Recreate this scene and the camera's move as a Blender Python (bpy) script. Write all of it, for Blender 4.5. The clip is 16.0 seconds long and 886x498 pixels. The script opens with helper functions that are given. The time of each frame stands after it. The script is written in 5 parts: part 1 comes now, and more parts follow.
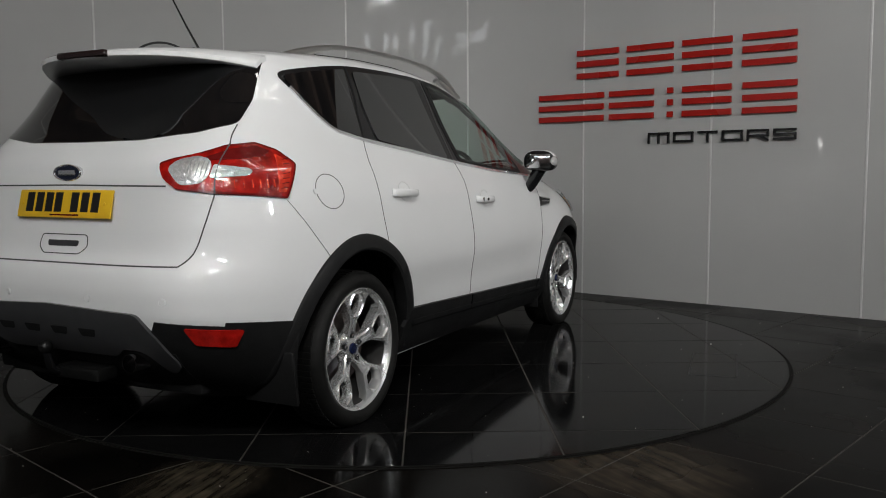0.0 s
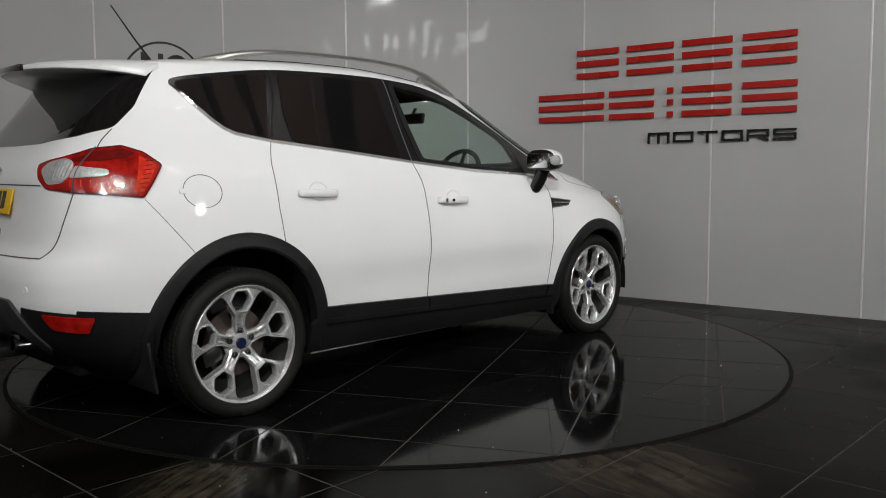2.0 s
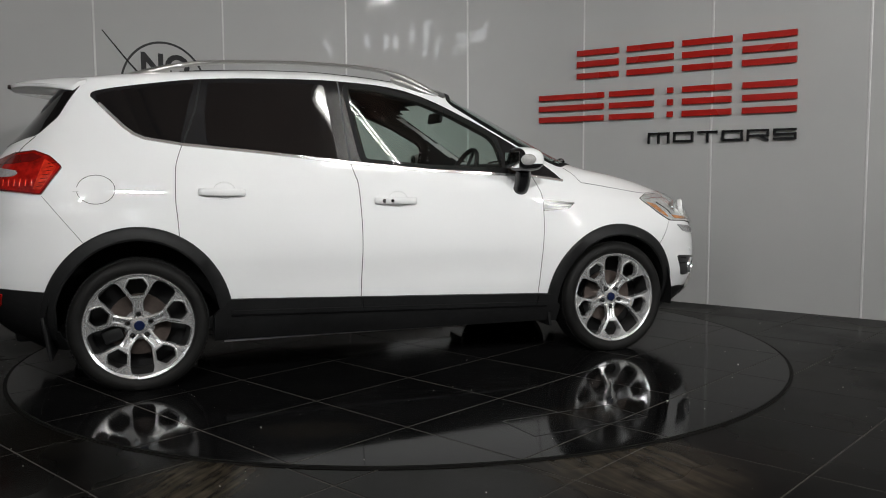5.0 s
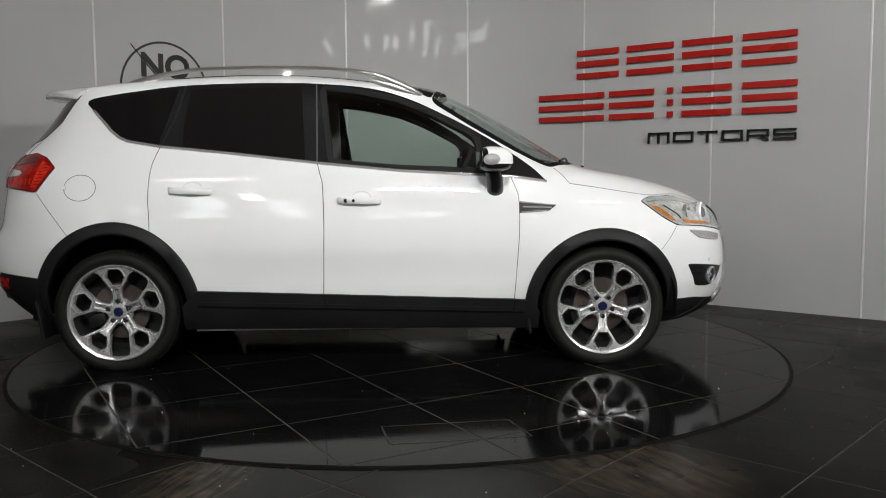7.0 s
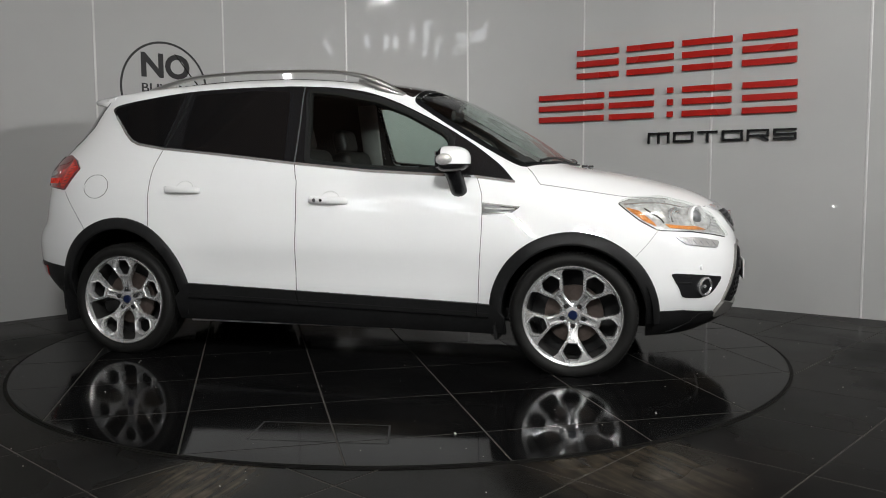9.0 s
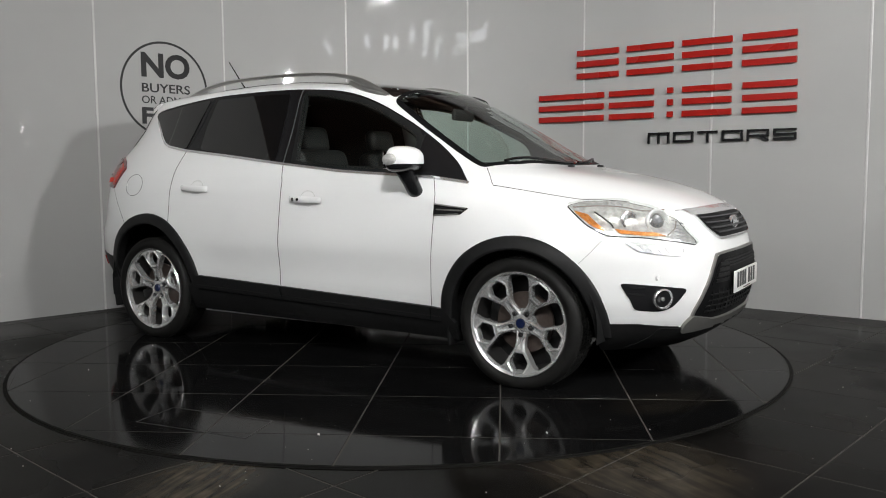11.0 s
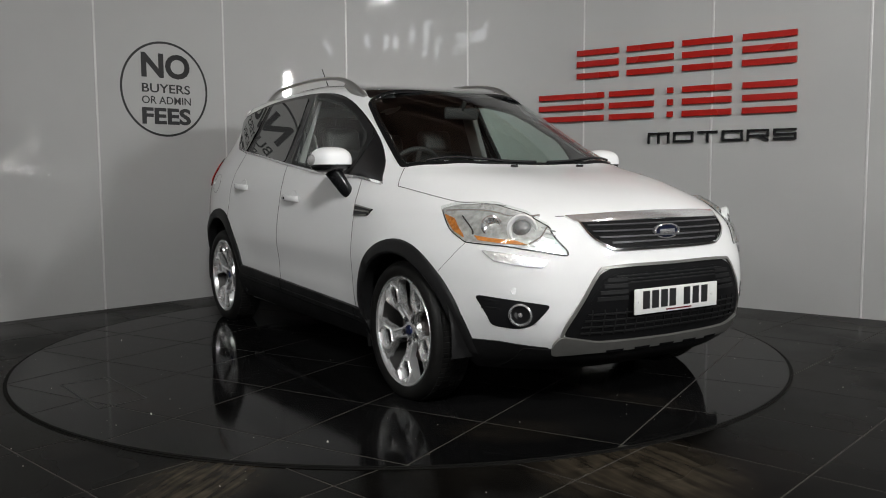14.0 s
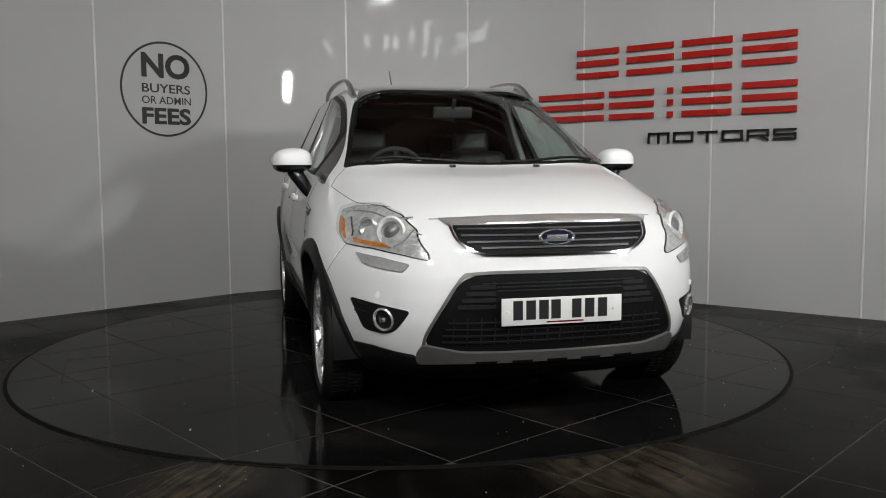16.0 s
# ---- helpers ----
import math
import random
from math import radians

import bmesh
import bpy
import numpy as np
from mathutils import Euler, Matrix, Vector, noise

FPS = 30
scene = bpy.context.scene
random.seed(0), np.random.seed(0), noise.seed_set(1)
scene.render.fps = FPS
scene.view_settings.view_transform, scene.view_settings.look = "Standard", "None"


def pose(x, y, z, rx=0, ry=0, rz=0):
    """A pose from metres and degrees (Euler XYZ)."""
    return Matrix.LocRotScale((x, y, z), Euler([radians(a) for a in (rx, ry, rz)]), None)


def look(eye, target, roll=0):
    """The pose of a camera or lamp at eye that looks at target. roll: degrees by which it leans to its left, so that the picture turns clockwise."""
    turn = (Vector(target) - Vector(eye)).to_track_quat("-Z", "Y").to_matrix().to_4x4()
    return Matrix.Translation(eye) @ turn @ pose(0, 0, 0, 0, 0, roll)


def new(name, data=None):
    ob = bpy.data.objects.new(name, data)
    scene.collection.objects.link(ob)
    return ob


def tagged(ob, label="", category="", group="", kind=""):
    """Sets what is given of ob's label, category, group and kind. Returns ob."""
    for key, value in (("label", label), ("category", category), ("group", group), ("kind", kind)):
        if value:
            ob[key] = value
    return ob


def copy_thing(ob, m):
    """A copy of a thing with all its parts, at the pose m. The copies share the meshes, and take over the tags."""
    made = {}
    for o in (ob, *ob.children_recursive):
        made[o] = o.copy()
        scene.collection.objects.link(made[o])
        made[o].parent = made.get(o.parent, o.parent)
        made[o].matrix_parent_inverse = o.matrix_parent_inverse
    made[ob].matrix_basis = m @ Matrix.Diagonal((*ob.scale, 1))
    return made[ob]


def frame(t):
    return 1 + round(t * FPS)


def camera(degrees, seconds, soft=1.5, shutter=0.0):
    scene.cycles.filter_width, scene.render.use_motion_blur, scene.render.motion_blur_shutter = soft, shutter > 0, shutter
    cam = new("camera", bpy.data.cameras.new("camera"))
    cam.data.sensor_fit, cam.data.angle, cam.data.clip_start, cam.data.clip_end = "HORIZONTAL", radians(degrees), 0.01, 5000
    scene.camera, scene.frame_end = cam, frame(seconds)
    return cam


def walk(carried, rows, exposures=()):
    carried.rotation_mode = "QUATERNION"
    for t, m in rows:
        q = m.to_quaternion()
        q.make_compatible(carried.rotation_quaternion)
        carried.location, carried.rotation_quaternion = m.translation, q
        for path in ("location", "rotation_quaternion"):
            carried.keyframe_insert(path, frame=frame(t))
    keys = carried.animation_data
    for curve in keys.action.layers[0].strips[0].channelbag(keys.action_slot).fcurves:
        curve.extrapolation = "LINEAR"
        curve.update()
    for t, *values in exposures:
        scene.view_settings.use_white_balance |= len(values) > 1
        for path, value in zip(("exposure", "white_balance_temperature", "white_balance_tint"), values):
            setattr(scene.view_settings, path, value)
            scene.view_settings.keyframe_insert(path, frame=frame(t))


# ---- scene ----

from mathutils.bvhtree import BVHTree

# ---- camera: on a tripod, it does not move ----
cam = camera(55.28, 16.0, 1.0)
EYE = Vector((0.0, -5.2987, 1.0804))
FORWARD = Vector((0.04481, 0.99485, -0.09088))
CAM = look(EYE, EYE + FORWARD * 5, -0.338)
walk(cam, [(0.0, CAM), (16.0, CAM)], exposures=[(0.0, -0.24), (1.0, -0.10), (2.0, 0.06), (4.0, 0.10), (7.0, 0.30), (9.0, 0.47), (11.5, 0.66), (12.5, 0.58), (13.0, 0.49), (14.0, 0.33), (16.0, 0.33)])


# ---- world, lamps ----
world = bpy.data.worlds.new("world")
scene.world = world
world.use_nodes = True
world.node_tree.nodes["Background"].inputs[0].default_value = (0.75, 0.85, 1.0, 1)
world.node_tree.nodes["Background"].inputs[1].default_value = 0.05


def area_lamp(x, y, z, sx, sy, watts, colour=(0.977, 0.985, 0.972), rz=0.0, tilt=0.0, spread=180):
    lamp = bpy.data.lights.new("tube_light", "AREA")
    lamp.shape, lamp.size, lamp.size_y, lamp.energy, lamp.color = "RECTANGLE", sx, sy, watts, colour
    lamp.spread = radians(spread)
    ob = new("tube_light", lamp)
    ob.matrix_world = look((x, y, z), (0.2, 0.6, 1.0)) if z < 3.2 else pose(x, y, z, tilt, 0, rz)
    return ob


# unseen twin-tube battens under the roof: x, y, z, turn, added lamp's watts, size
# first two stand for compact key lamps; third adds a beam on the wall
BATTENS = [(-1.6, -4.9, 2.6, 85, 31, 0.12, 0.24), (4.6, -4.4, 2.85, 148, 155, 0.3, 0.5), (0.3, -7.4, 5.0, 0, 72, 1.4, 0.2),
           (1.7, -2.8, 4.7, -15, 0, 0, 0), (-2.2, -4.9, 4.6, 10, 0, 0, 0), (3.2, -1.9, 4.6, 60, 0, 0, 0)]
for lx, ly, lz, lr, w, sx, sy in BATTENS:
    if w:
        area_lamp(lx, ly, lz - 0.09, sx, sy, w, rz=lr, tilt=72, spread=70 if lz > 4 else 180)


# ---- materials ----
def mat(name, base, rough=0.5, metal=0.0, vary=0.08, scale=12.0, bump=0.0, bump_scale=60.0, coat=0.0, spec=0.5, emit=None, rvary=0.1, island=0.0):
    m = bpy.data.materials.new(name)
    m.use_nodes = True
    nt = m.node_tree
    b = nt.nodes["Principled BSDF"]
    b.inputs["Base Color"].default_value = (*base, 1)
    b.inputs["Roughness"].default_value = rough
    b.inputs["Metallic"].default_value = metal
    b.inputs["Specular IOR Level"].default_value = spec
    b.inputs["Coat Weight"].default_value = coat
    b.inputs["Coat Roughness"].default_value = 0.03
    if emit:
        b.inputs["Emission Color"].default_value = (*emit[:3], 1)
        b.inputs["Emission Strength"].default_value = emit[3]
    tc = nt.nodes.new("ShaderNodeTexCoord")
    if vary > 0:
        n1 = nt.nodes.new("ShaderNodeTexNoise")
        n1.inputs["Scale"].default_value, n1.inputs["Detail"].default_value = scale, 6
        n2 = nt.nodes.new("ShaderNodeTexNoise")
        n2.inputs["Scale"].default_value, n2.inputs["Detail"].default_value = scale / 9, 3
        add = nt.nodes.new("ShaderNodeMath")
        add.operation = "ADD"
        ramp = nt.nodes.new("ShaderNodeMapRange")
        ramp.inputs[1].default_value, ramp.inputs[2].default_value = 0.7, 1.3
        ramp.inputs[3].default_value, ramp.inputs[4].default_value = 1 - vary, 1 + vary
        mul = nt.nodes.new("ShaderNodeVectorMath")
        mul.operation = "SCALE"
        mul.inputs[0].default_value = base
        for n in (n1, n2):
            nt.links.new(tc.outputs["Object"], n.inputs["Vector"])
        nt.links.new(n1.outputs["Fac"], add.inputs[0])
        nt.links.new(n2.outputs["Fac"], add.inputs[1])
        nt.links.new(add.outputs[0], ramp.inputs[0])
        value = ramp.outputs[0]
        if island:
            info = nt.nodes.new("ShaderNodeObjectInfo")
            r2 = nt.nodes.new("ShaderNodeMapRange")
            r2.inputs[3].default_value, r2.inputs[4].default_value = 1 - island, 1 + island
            mm = nt.nodes.new("ShaderNodeMath")
            mm.operation = "MULTIPLY"
            nt.links.new(info.outputs["Random"], r2.inputs[0])
            nt.links.new(value, mm.inputs[0])
            nt.links.new(r2.outputs[0], mm.inputs[1])
            value = mm.outputs[0]
        nt.links.new(value, mul.inputs["Scale"])
        nt.links.new(mul.outputs[0], b.inputs["Base Color"])
        rr = nt.nodes.new("ShaderNodeMapRange")
        rr.inputs[1].default_value, rr.inputs[2].default_value = 0.35, 0.65
        rr.inputs[3].default_value, rr.inputs[4].default_value = rough * (1 - rvary), rough * (1 + rvary)
        nt.links.new(n2.outputs["Fac"], rr.inputs[0])
        nt.links.new(rr.outputs[0], b.inputs["Roughness"])
    if bump > 0:
        n3 = nt.nodes.new("ShaderNodeTexNoise")
        n3.inputs["Scale"].default_value, n3.inputs["Detail"].default_value = bump_scale, 3
        bp = nt.nodes.new("ShaderNodeBump")
        bp.inputs["Strength"].default_value, bp.inputs["Distance"].default_value = 1.0, bump
        nt.links.new(tc.outputs["Object"], n3.inputs["Vector"])
        nt.links.new(n3.outputs["Fac"], bp.inputs["Height"])
        nt.links.new(bp.outputs[0], b.inputs["Normal"])
    return m


def glass_mat(name, tint, ior=1.5):
    """A thin pane: clear with a tint, and mirror-like by Fresnel."""
    m = bpy.data.materials.new(name)
    m.use_nodes = True
    nt = m.node_tree
    nt.nodes.clear()
    out = nt.nodes.new("ShaderNodeOutputMaterial")
    mix = nt.nodes.new("ShaderNodeMixShader")
    # Schlick's curve, alike from both sides of the pane
    edge_on = nt.nodes.new("ShaderNodeLayerWeight")
    edge_on.inputs["Blend"].default_value = 0.5
    steep = nt.nodes.new("ShaderNodeMath")
    steep.operation = "POWER"
    steep.inputs[1].default_value = 5.0
    nt.links.new(edge_on.outputs["Facing"], steep.inputs[0])
    base = ((ior - 1) / (ior + 1)) ** 2 * 1.6
    fr = nt.nodes.new("ShaderNodeMapRange")
    fr.inputs[3].default_value, fr.inputs[4].default_value = base, 1.0
    nt.links.new(steep.outputs[0], fr.inputs[0])
    tr = nt.nodes.new("ShaderNodeBsdfTransparent")
    tr.inputs[0].default_value = (*tint, 1)
    gl = nt.nodes.new("ShaderNodeBsdfGlossy")
    gl.inputs["Roughness"].default_value = 0.02
    gl.inputs["Color"].default_value = (0.95, 0.95, 0.95, 1)
    nt.links.new(fr.outputs[0], mix.inputs[0])
    nt.links.new(tr.outputs[0], mix.inputs[1])
    nt.links.new(gl.outputs[0], mix.inputs[2])
    nt.links.new(mix.outputs[0], out.inputs[0])
    return m


def tile_mat(name, base, rough, dust, gloss):
    """Polished black tile with dust smears and pale specks."""
    m = mat(name, base, rough, 0, 0.25, 9.0, 0.0003, 5.0, spec=gloss, rvary=0.45, island=0.18)
    nt = m.node_tree
    b = nt.nodes["Principled BSDF"]
    src = b.inputs["Base Color"].links[0].from_socket
    geo = nt.nodes.new("ShaderNodeTexCoord")
    wave = nt.nodes.new("ShaderNodeTexNoise")
    wave.inputs["Scale"].default_value, wave.inputs["Detail"].default_value = 1.7, 5
    nt.links.new(geo.outputs["Object"], wave.inputs["Vector"])
    rg = nt.nodes.new("ShaderNodeMapRange")
    rg.inputs[1].default_value, rg.inputs[2].default_value = 0.45, 0.75
    rg.inputs[3].default_value, rg.inputs[4].default_value = 0.0, dust
    nt.links.new(wave.outputs["Fac"], rg.inputs[0])
    mx = nt.nodes.new("ShaderNodeMix")
    mx.data_type = "RGBA"
    mx.inputs[7].default_value = (0.16, 0.14, 0.115, 1)
    nt.links.new(rg.outputs[0], mx.inputs[0])
    nt.links.new(src, mx.inputs[6])
    nt.links.new(mx.outputs[2], b.inputs["Base Color"])
    return m


WHITE = mat("white_paint", (0.80, 0.80, 0.802), 0.6, 0, 0.015, 3, coat=1.0, spec=0.2)
WALLM = mat("gloss_wall_panel", (0.40, 0.398, 0.392), 0.035, 0, 0.03, 1.5, 0.006, 1.1, spec=0.5)
JOINT = mat("joint_strip", (0.55, 0.547, 0.54), 0.35, 0, 0.1, 4)
ROOM = mat("room_paint", (0.36, 0.355, 0.35), 0.8, 0, 0.15, 1.2)
BRICKY = mat("brown_red_paint", (0.32, 0.22, 0.18), 0.8, 0, 0.25, 1.2)
CEIL = mat("brown_roof_boards", (0.36, 0.25, 0.20), 0.85, 0, 0.35, 1.0)
TILE_F = tile_mat("black_floor_tile", (0.0026, 0.0023, 0.002), 0.24, 0.04, 0.03)
TILE_T = tile_mat("black_table_tile", (0.0050, 0.0050, 0.0052), 0.085, 0.012, 0.057)


def smear(m, cx, cy, rx, ry, ang, strength=1.0):
    """A dry trowelled patch of tan dust on the tiles."""
    nt = m.node_tree
    b = nt.nodes["Principled BSDF"]
    src = b.inputs["Base Color"].links[0].from_socket
    geo = nt.nodes.new("ShaderNodeTexCoord")
    mp = nt.nodes.new("ShaderNodeMapping")
    mp.vector_type = "TEXTURE"
    mp.inputs["Location"].default_value = (cx, cy, 0)
    mp.inputs["Rotation"].default_value = (0, 0, radians(ang))
    mp.inputs["Scale"].default_value = (rx, ry, 1)
    nt.links.new(geo.outputs["Object"], mp.inputs["Vector"])
    ln = nt.nodes.new("ShaderNodeVectorMath")
    ln.operation = "LENGTH"
    nt.links.new(mp.outputs[0], ln.inputs[0])
    edge = nt.nodes.new("ShaderNodeMapRange")
    edge.inputs[1].default_value, edge.inputs[2].default_value = 0.6, 1.15
    edge.inputs[3].default_value, edge.inputs[4].default_value = strength, 0.0
    nt.links.new(ln.outputs["Value"], edge.inputs[0])
    long = nt.nodes.new("ShaderNodeVectorMath")
    long.operation = "MULTIPLY"
    long.inputs[1].default_value = (9.0, 1.1, 1.0)
    nt.links.new(mp.outputs[0], long.inputs[0])
    wv = nt.nodes.new("ShaderNodeTexNoise")
    wv.inputs["Scale"].default_value, wv.inputs["Detail"].default_value = 1.0, 5.0
    nt.links.new(long.outputs[0], wv.inputs["Vector"])
    ns = nt.nodes.new("ShaderNodeTexNoise")
    ns.inputs["Scale"].default_value, ns.inputs["Detail"].default_value = 14.0, 6.0
    nt.links.new(geo.outputs["Object"], ns.inputs["Vector"])
    m1 = nt.nodes.new("ShaderNodeMath")
    m1.operation = "MULTIPLY"
    nt.links.new(edge.outputs[0], m1.inputs[0])
    soft = nt.nodes.new("ShaderNodeMapRange")
    soft.inputs[1].default_value, soft.inputs[2].default_value, soft.inputs[3].default_value = 0.38, 0.62, 0.25
    nt.links.new(wv.outputs["Fac"], soft.inputs[0])
    nt.links.new(soft.outputs[0], m1.inputs[1])
    m2 = nt.nodes.new("ShaderNodeMath")
    m2.operation = "MULTIPLY"
    nt.links.new(m1.outputs[0], m2.inputs[0])
    nt.links.new(ns.outputs["Fac"], m2.inputs[1])
    mx = nt.nodes.new("ShaderNodeMix")
    mx.data_type = "RGBA"
    mx.inputs[7].default_value = (0.088, 0.071, 0.050, 1)
    nt.links.new(m2.outputs[0], mx.inputs[0])
    nt.links.new(src, mx.inputs[6])
    nt.links.new(mx.outputs[2], b.inputs["Base Color"])


smear(TILE_F, -0.74, -2.36, 0.22, 0.28, -20)
smear(TILE_F, 0.84, -2.32, 0.36, 0.40, 25)
for sx, sy, rx, ry, turn in ((1.75, 0.25, 0.30, 0.10, 20), (1.82, -0.55, 0.16, 0.30, -30), (0.35, -1.75, 0.34, 0.12, 8), (-0.9, -1.6, 0.25, 0.12, -15), (1.2, 1.5, 0.2, 0.3, 40)):
    smear(TILE_T, sx, sy, rx, ry, turn, 0.2)
GROUT = mat("dusty_grout", (0.040, 0.036, 0.031), 0.8, 0, 0.2, 30)
RIMSTEEL = mat("dark_steel", (0.02, 0.02, 0.02), 0.45, 0.6, 0.2, 20)
SLOT = mat("black_slot", (0.010, 0.0095, 0.009), 0.8, 0, 0.2, 20, spec=0.06)
RED = mat("red_acrylic", (0.33, 0.012, 0.008), 0.28, 0, 0.05, 6)
BLACKG = mat("black_acrylic", (0.010, 0.010, 0.011), 0.25, 0, 0.1, 6)
VINYL = mat("black_vinyl", (0.012, 0.012, 0.013), 0.4, 0, 0.1, 6)
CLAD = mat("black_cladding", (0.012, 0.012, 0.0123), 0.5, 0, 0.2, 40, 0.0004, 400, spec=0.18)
DARKGREY = mat("grey_plastic", (0.010, 0.010, 0.0105), 0.5, 0, 0.12, 30, 0.0003, 350, spec=0.25)
TYRE = mat("tyre_rubber", (0.008, 0.0078, 0.0074), 0.6, 0, 0.3, 25, 0.0005, 120, spec=0.2)
ALLOY = mat("silver_alloy", (0.78, 0.78, 0.78), 0.26, 0.76, 0.06, 20)
CHROME = mat("chrome", (0.75, 0.75, 0.76), 0.08, 1.0, 0.03, 20)
BRIGHT = mat("bright_chrome", (0.86, 0.86, 0.87), 0.14, 0.8, 0.03, 20)
SKIDR = mat("grey_skid", (0.06, 0.06, 0.063), 0.42, 0.3, 0.1, 20)
SKID = mat("silver_plastic", (0.22, 0.215, 0.205), 0.36, 0.6, 0.08, 20)
RAILM = mat("satin_rail", (0.42, 0.415, 0.40), 0.32, 0.85, 0.05, 15)
SEAM = mat("panel_gap", (0.06, 0.06, 0.061), 0.7, 0, 0.1, 30)
PRIVACY = mat("privacy_glass", (0.006, 0.006, 0.0065), 0.025, 0, 0.1, 5, coat=1.0)
CLEAR = glass_mat("clear_glass", (0.93, 0.95, 0.94))
TINT = glass_mat("green_tint_glass", (0.77, 0.86, 0.82))
TRIMPALE = mat("pale_grey_trim", (0.30, 0.30, 0.29), 0.8, 0, 0.1, 30)
INTER = mat("dark_trim", (0.014, 0.014, 0.0145), 0.7, 0, 0.15, 30)
SEATM = mat("dark_leather", (0.012, 0.0115, 0.0115), 0.5, 0, 0.2, 25, 0.001, 80)
REDLENS = mat("red_lens", (0.36, 0.009, 0.006), 0.08, 0, 0.55, 26, 0.0012, 160, coat=1.0)
BRIGHTRED = mat("bright_red_lens", (0.62, 0.030, 0.012), 0.08, 0, 0.35, 60, 0.0015, 160, coat=1.0)
SMOKE = mat("smoked_lens", (0.02, 0.012, 0.012), 0.12, 0, 0.2, 30, coat=1.0)
DKRED = mat("dark_red_lens", (0.13, 0.006, 0.006), 0.12, 0, 0.2, 30, coat=1.0)
CLRLENS = mat("clear_lens", (0.66, 0.65, 0.64), 0.10, 0.5, 0.22, 90, 0.002, 160, coat=1.0)
FOGLENS = mat("fog_lens", (0.24, 0.24, 0.245), 0.1, 0.5, 0.3, 60, 0.001, 120, coat=1.0)
REFLECTOR = mat("lamp_reflector", (0.80, 0.795, 0.785), 0.12, 0.55, 0.4, 45, 0.0035, 42)
AMBER = mat("amber_lens", (0.60, 0.21, 0.045), 0.15, 0.2, 0.55, 60, 0.004, 90, coat=1.0)
# chrome ring whose bright reflection is put into a pale colour
HALO = mat("lit_chrome_ring", (0.85, 0.85, 0.85), 0.25, 0.2, 0.04, 30, coat=1.0)
FRIT = mat("black_frit", (0.006, 0.006, 0.0065), 0.5, 0, 0.1, 30, spec=0.1)
PALER = mat("grey_lamp_rib", (0.28, 0.28, 0.285), 0.3, 0.4, 0.15, 60)
YELLOW = mat("yellow_plate", (0.72, 0.44, 0.02), 0.35, 0, 0.05, 20)
PLATEW = mat("white_plate", (0.72, 0.72, 0.70), 0.35, 0, 0.04, 20)
BLUE = mat("blue_enamel", (0.009, 0.012, 0.03), 0.2, 0, 0.1, 30, coat=1.0)
NAVY = mat("dark_blue_cap", (0.008, 0.014, 0.05), 0.25, 0, 0.1, 30)
# rim alloy again, its colour darkened for the shade inside the wheel
BARREL = mat("shaded_barrel", (0.035, 0.034, 0.033), 0.5, 0.4, 0.25, 25)
DISC = mat("brake_disc", (0.075, 0.058, 0.050), 0.45, 0.6, 0.25, 60)
TUBE = mat("lit_tube", (0.9, 0.9, 0.9), 0.5, 0, 0, 1, emit=(0.985, 0.97, 0.92, 32.0))
SKYL = mat("lit_skylight", (0.8, 0.8, 0.8), 0.5, 0, 0, 1, emit=(0.92, 0.96, 1.0, 5.0))
CRUMB = mat("pale_grit", (0.5, 0.48, 0.44), 0.8, 0, 0.1, 50)
ENAMEL = mat("white_enamel", (0.7, 0.7, 0.68), 0.4, 0, 0.05, 10)


# ---- mesh helpers ----
def part(name, bm, material, parent=None, label="", smooth=True, angle=35):
    me = bpy.data.meshes.new(name)
    bmesh.ops.recalc_face_normals(bm, faces=bm.faces) if parent is None else None
    bm.to_mesh(me)
    bm.free()
    me.materials.append(material)
    if smooth:
        me.shade_smooth()
        me.set_sharp_from_angle(angle=radians(angle))
    ob = new(name, me)
    if parent is not None:
        ob.parent = parent
    if label:
        tagged(ob, label)
    return ob


def bm_box(sx, sy, sz, m=None, bevel=0.0, segs=2):
    bm = bmesh.new()
    bmesh.ops.create_cube(bm, size=1)
    bmesh.ops.scale(bm, vec=(sx, sy, sz), verts=bm.verts)
    if bevel:
        bmesh.ops.bevel(bm, geom=bm.edges[:], offset=bevel, segments=segs, affect="EDGES", profile=0.5)
    if m is not None:
        bm.transform(m)
    return bm


def join_bm(*bms):
    out = bmesh.new()
    for b in bms:
        me = bpy.data.meshes.new("tmp")
        b.to_mesh(me)
        b.free()
        out.from_mesh(me)
        bpy.data.meshes.remove(me)
    return out


def lathe(profile, n=64, m=None, closed=False):
    """profile: (radius, height along z); turned about z."""
    bm = bmesh.new()
    rings = [[bm.verts.new((r * math.cos(2 * math.pi * k / n), r * math.sin(2 * math.pi * k / n), h)) for k in range(n)] for r, h in profile]
    pairs = list(zip(rings, rings[1:])) + ([(rings[-1], rings[0])] if closed else [])
    for a, b in pairs:
        for k in range(n):
            bm.faces.new((a[k], a[(k + 1) % n], b[(k + 1) % n], b[k]))
    bmesh.ops.remove_doubles(bm, verts=bm.verts, dist=1e-5)
    bmesh.ops.recalc_face_normals(bm, faces=bm.faces)
    if m is not None:
        bm.transform(m)
    return bm


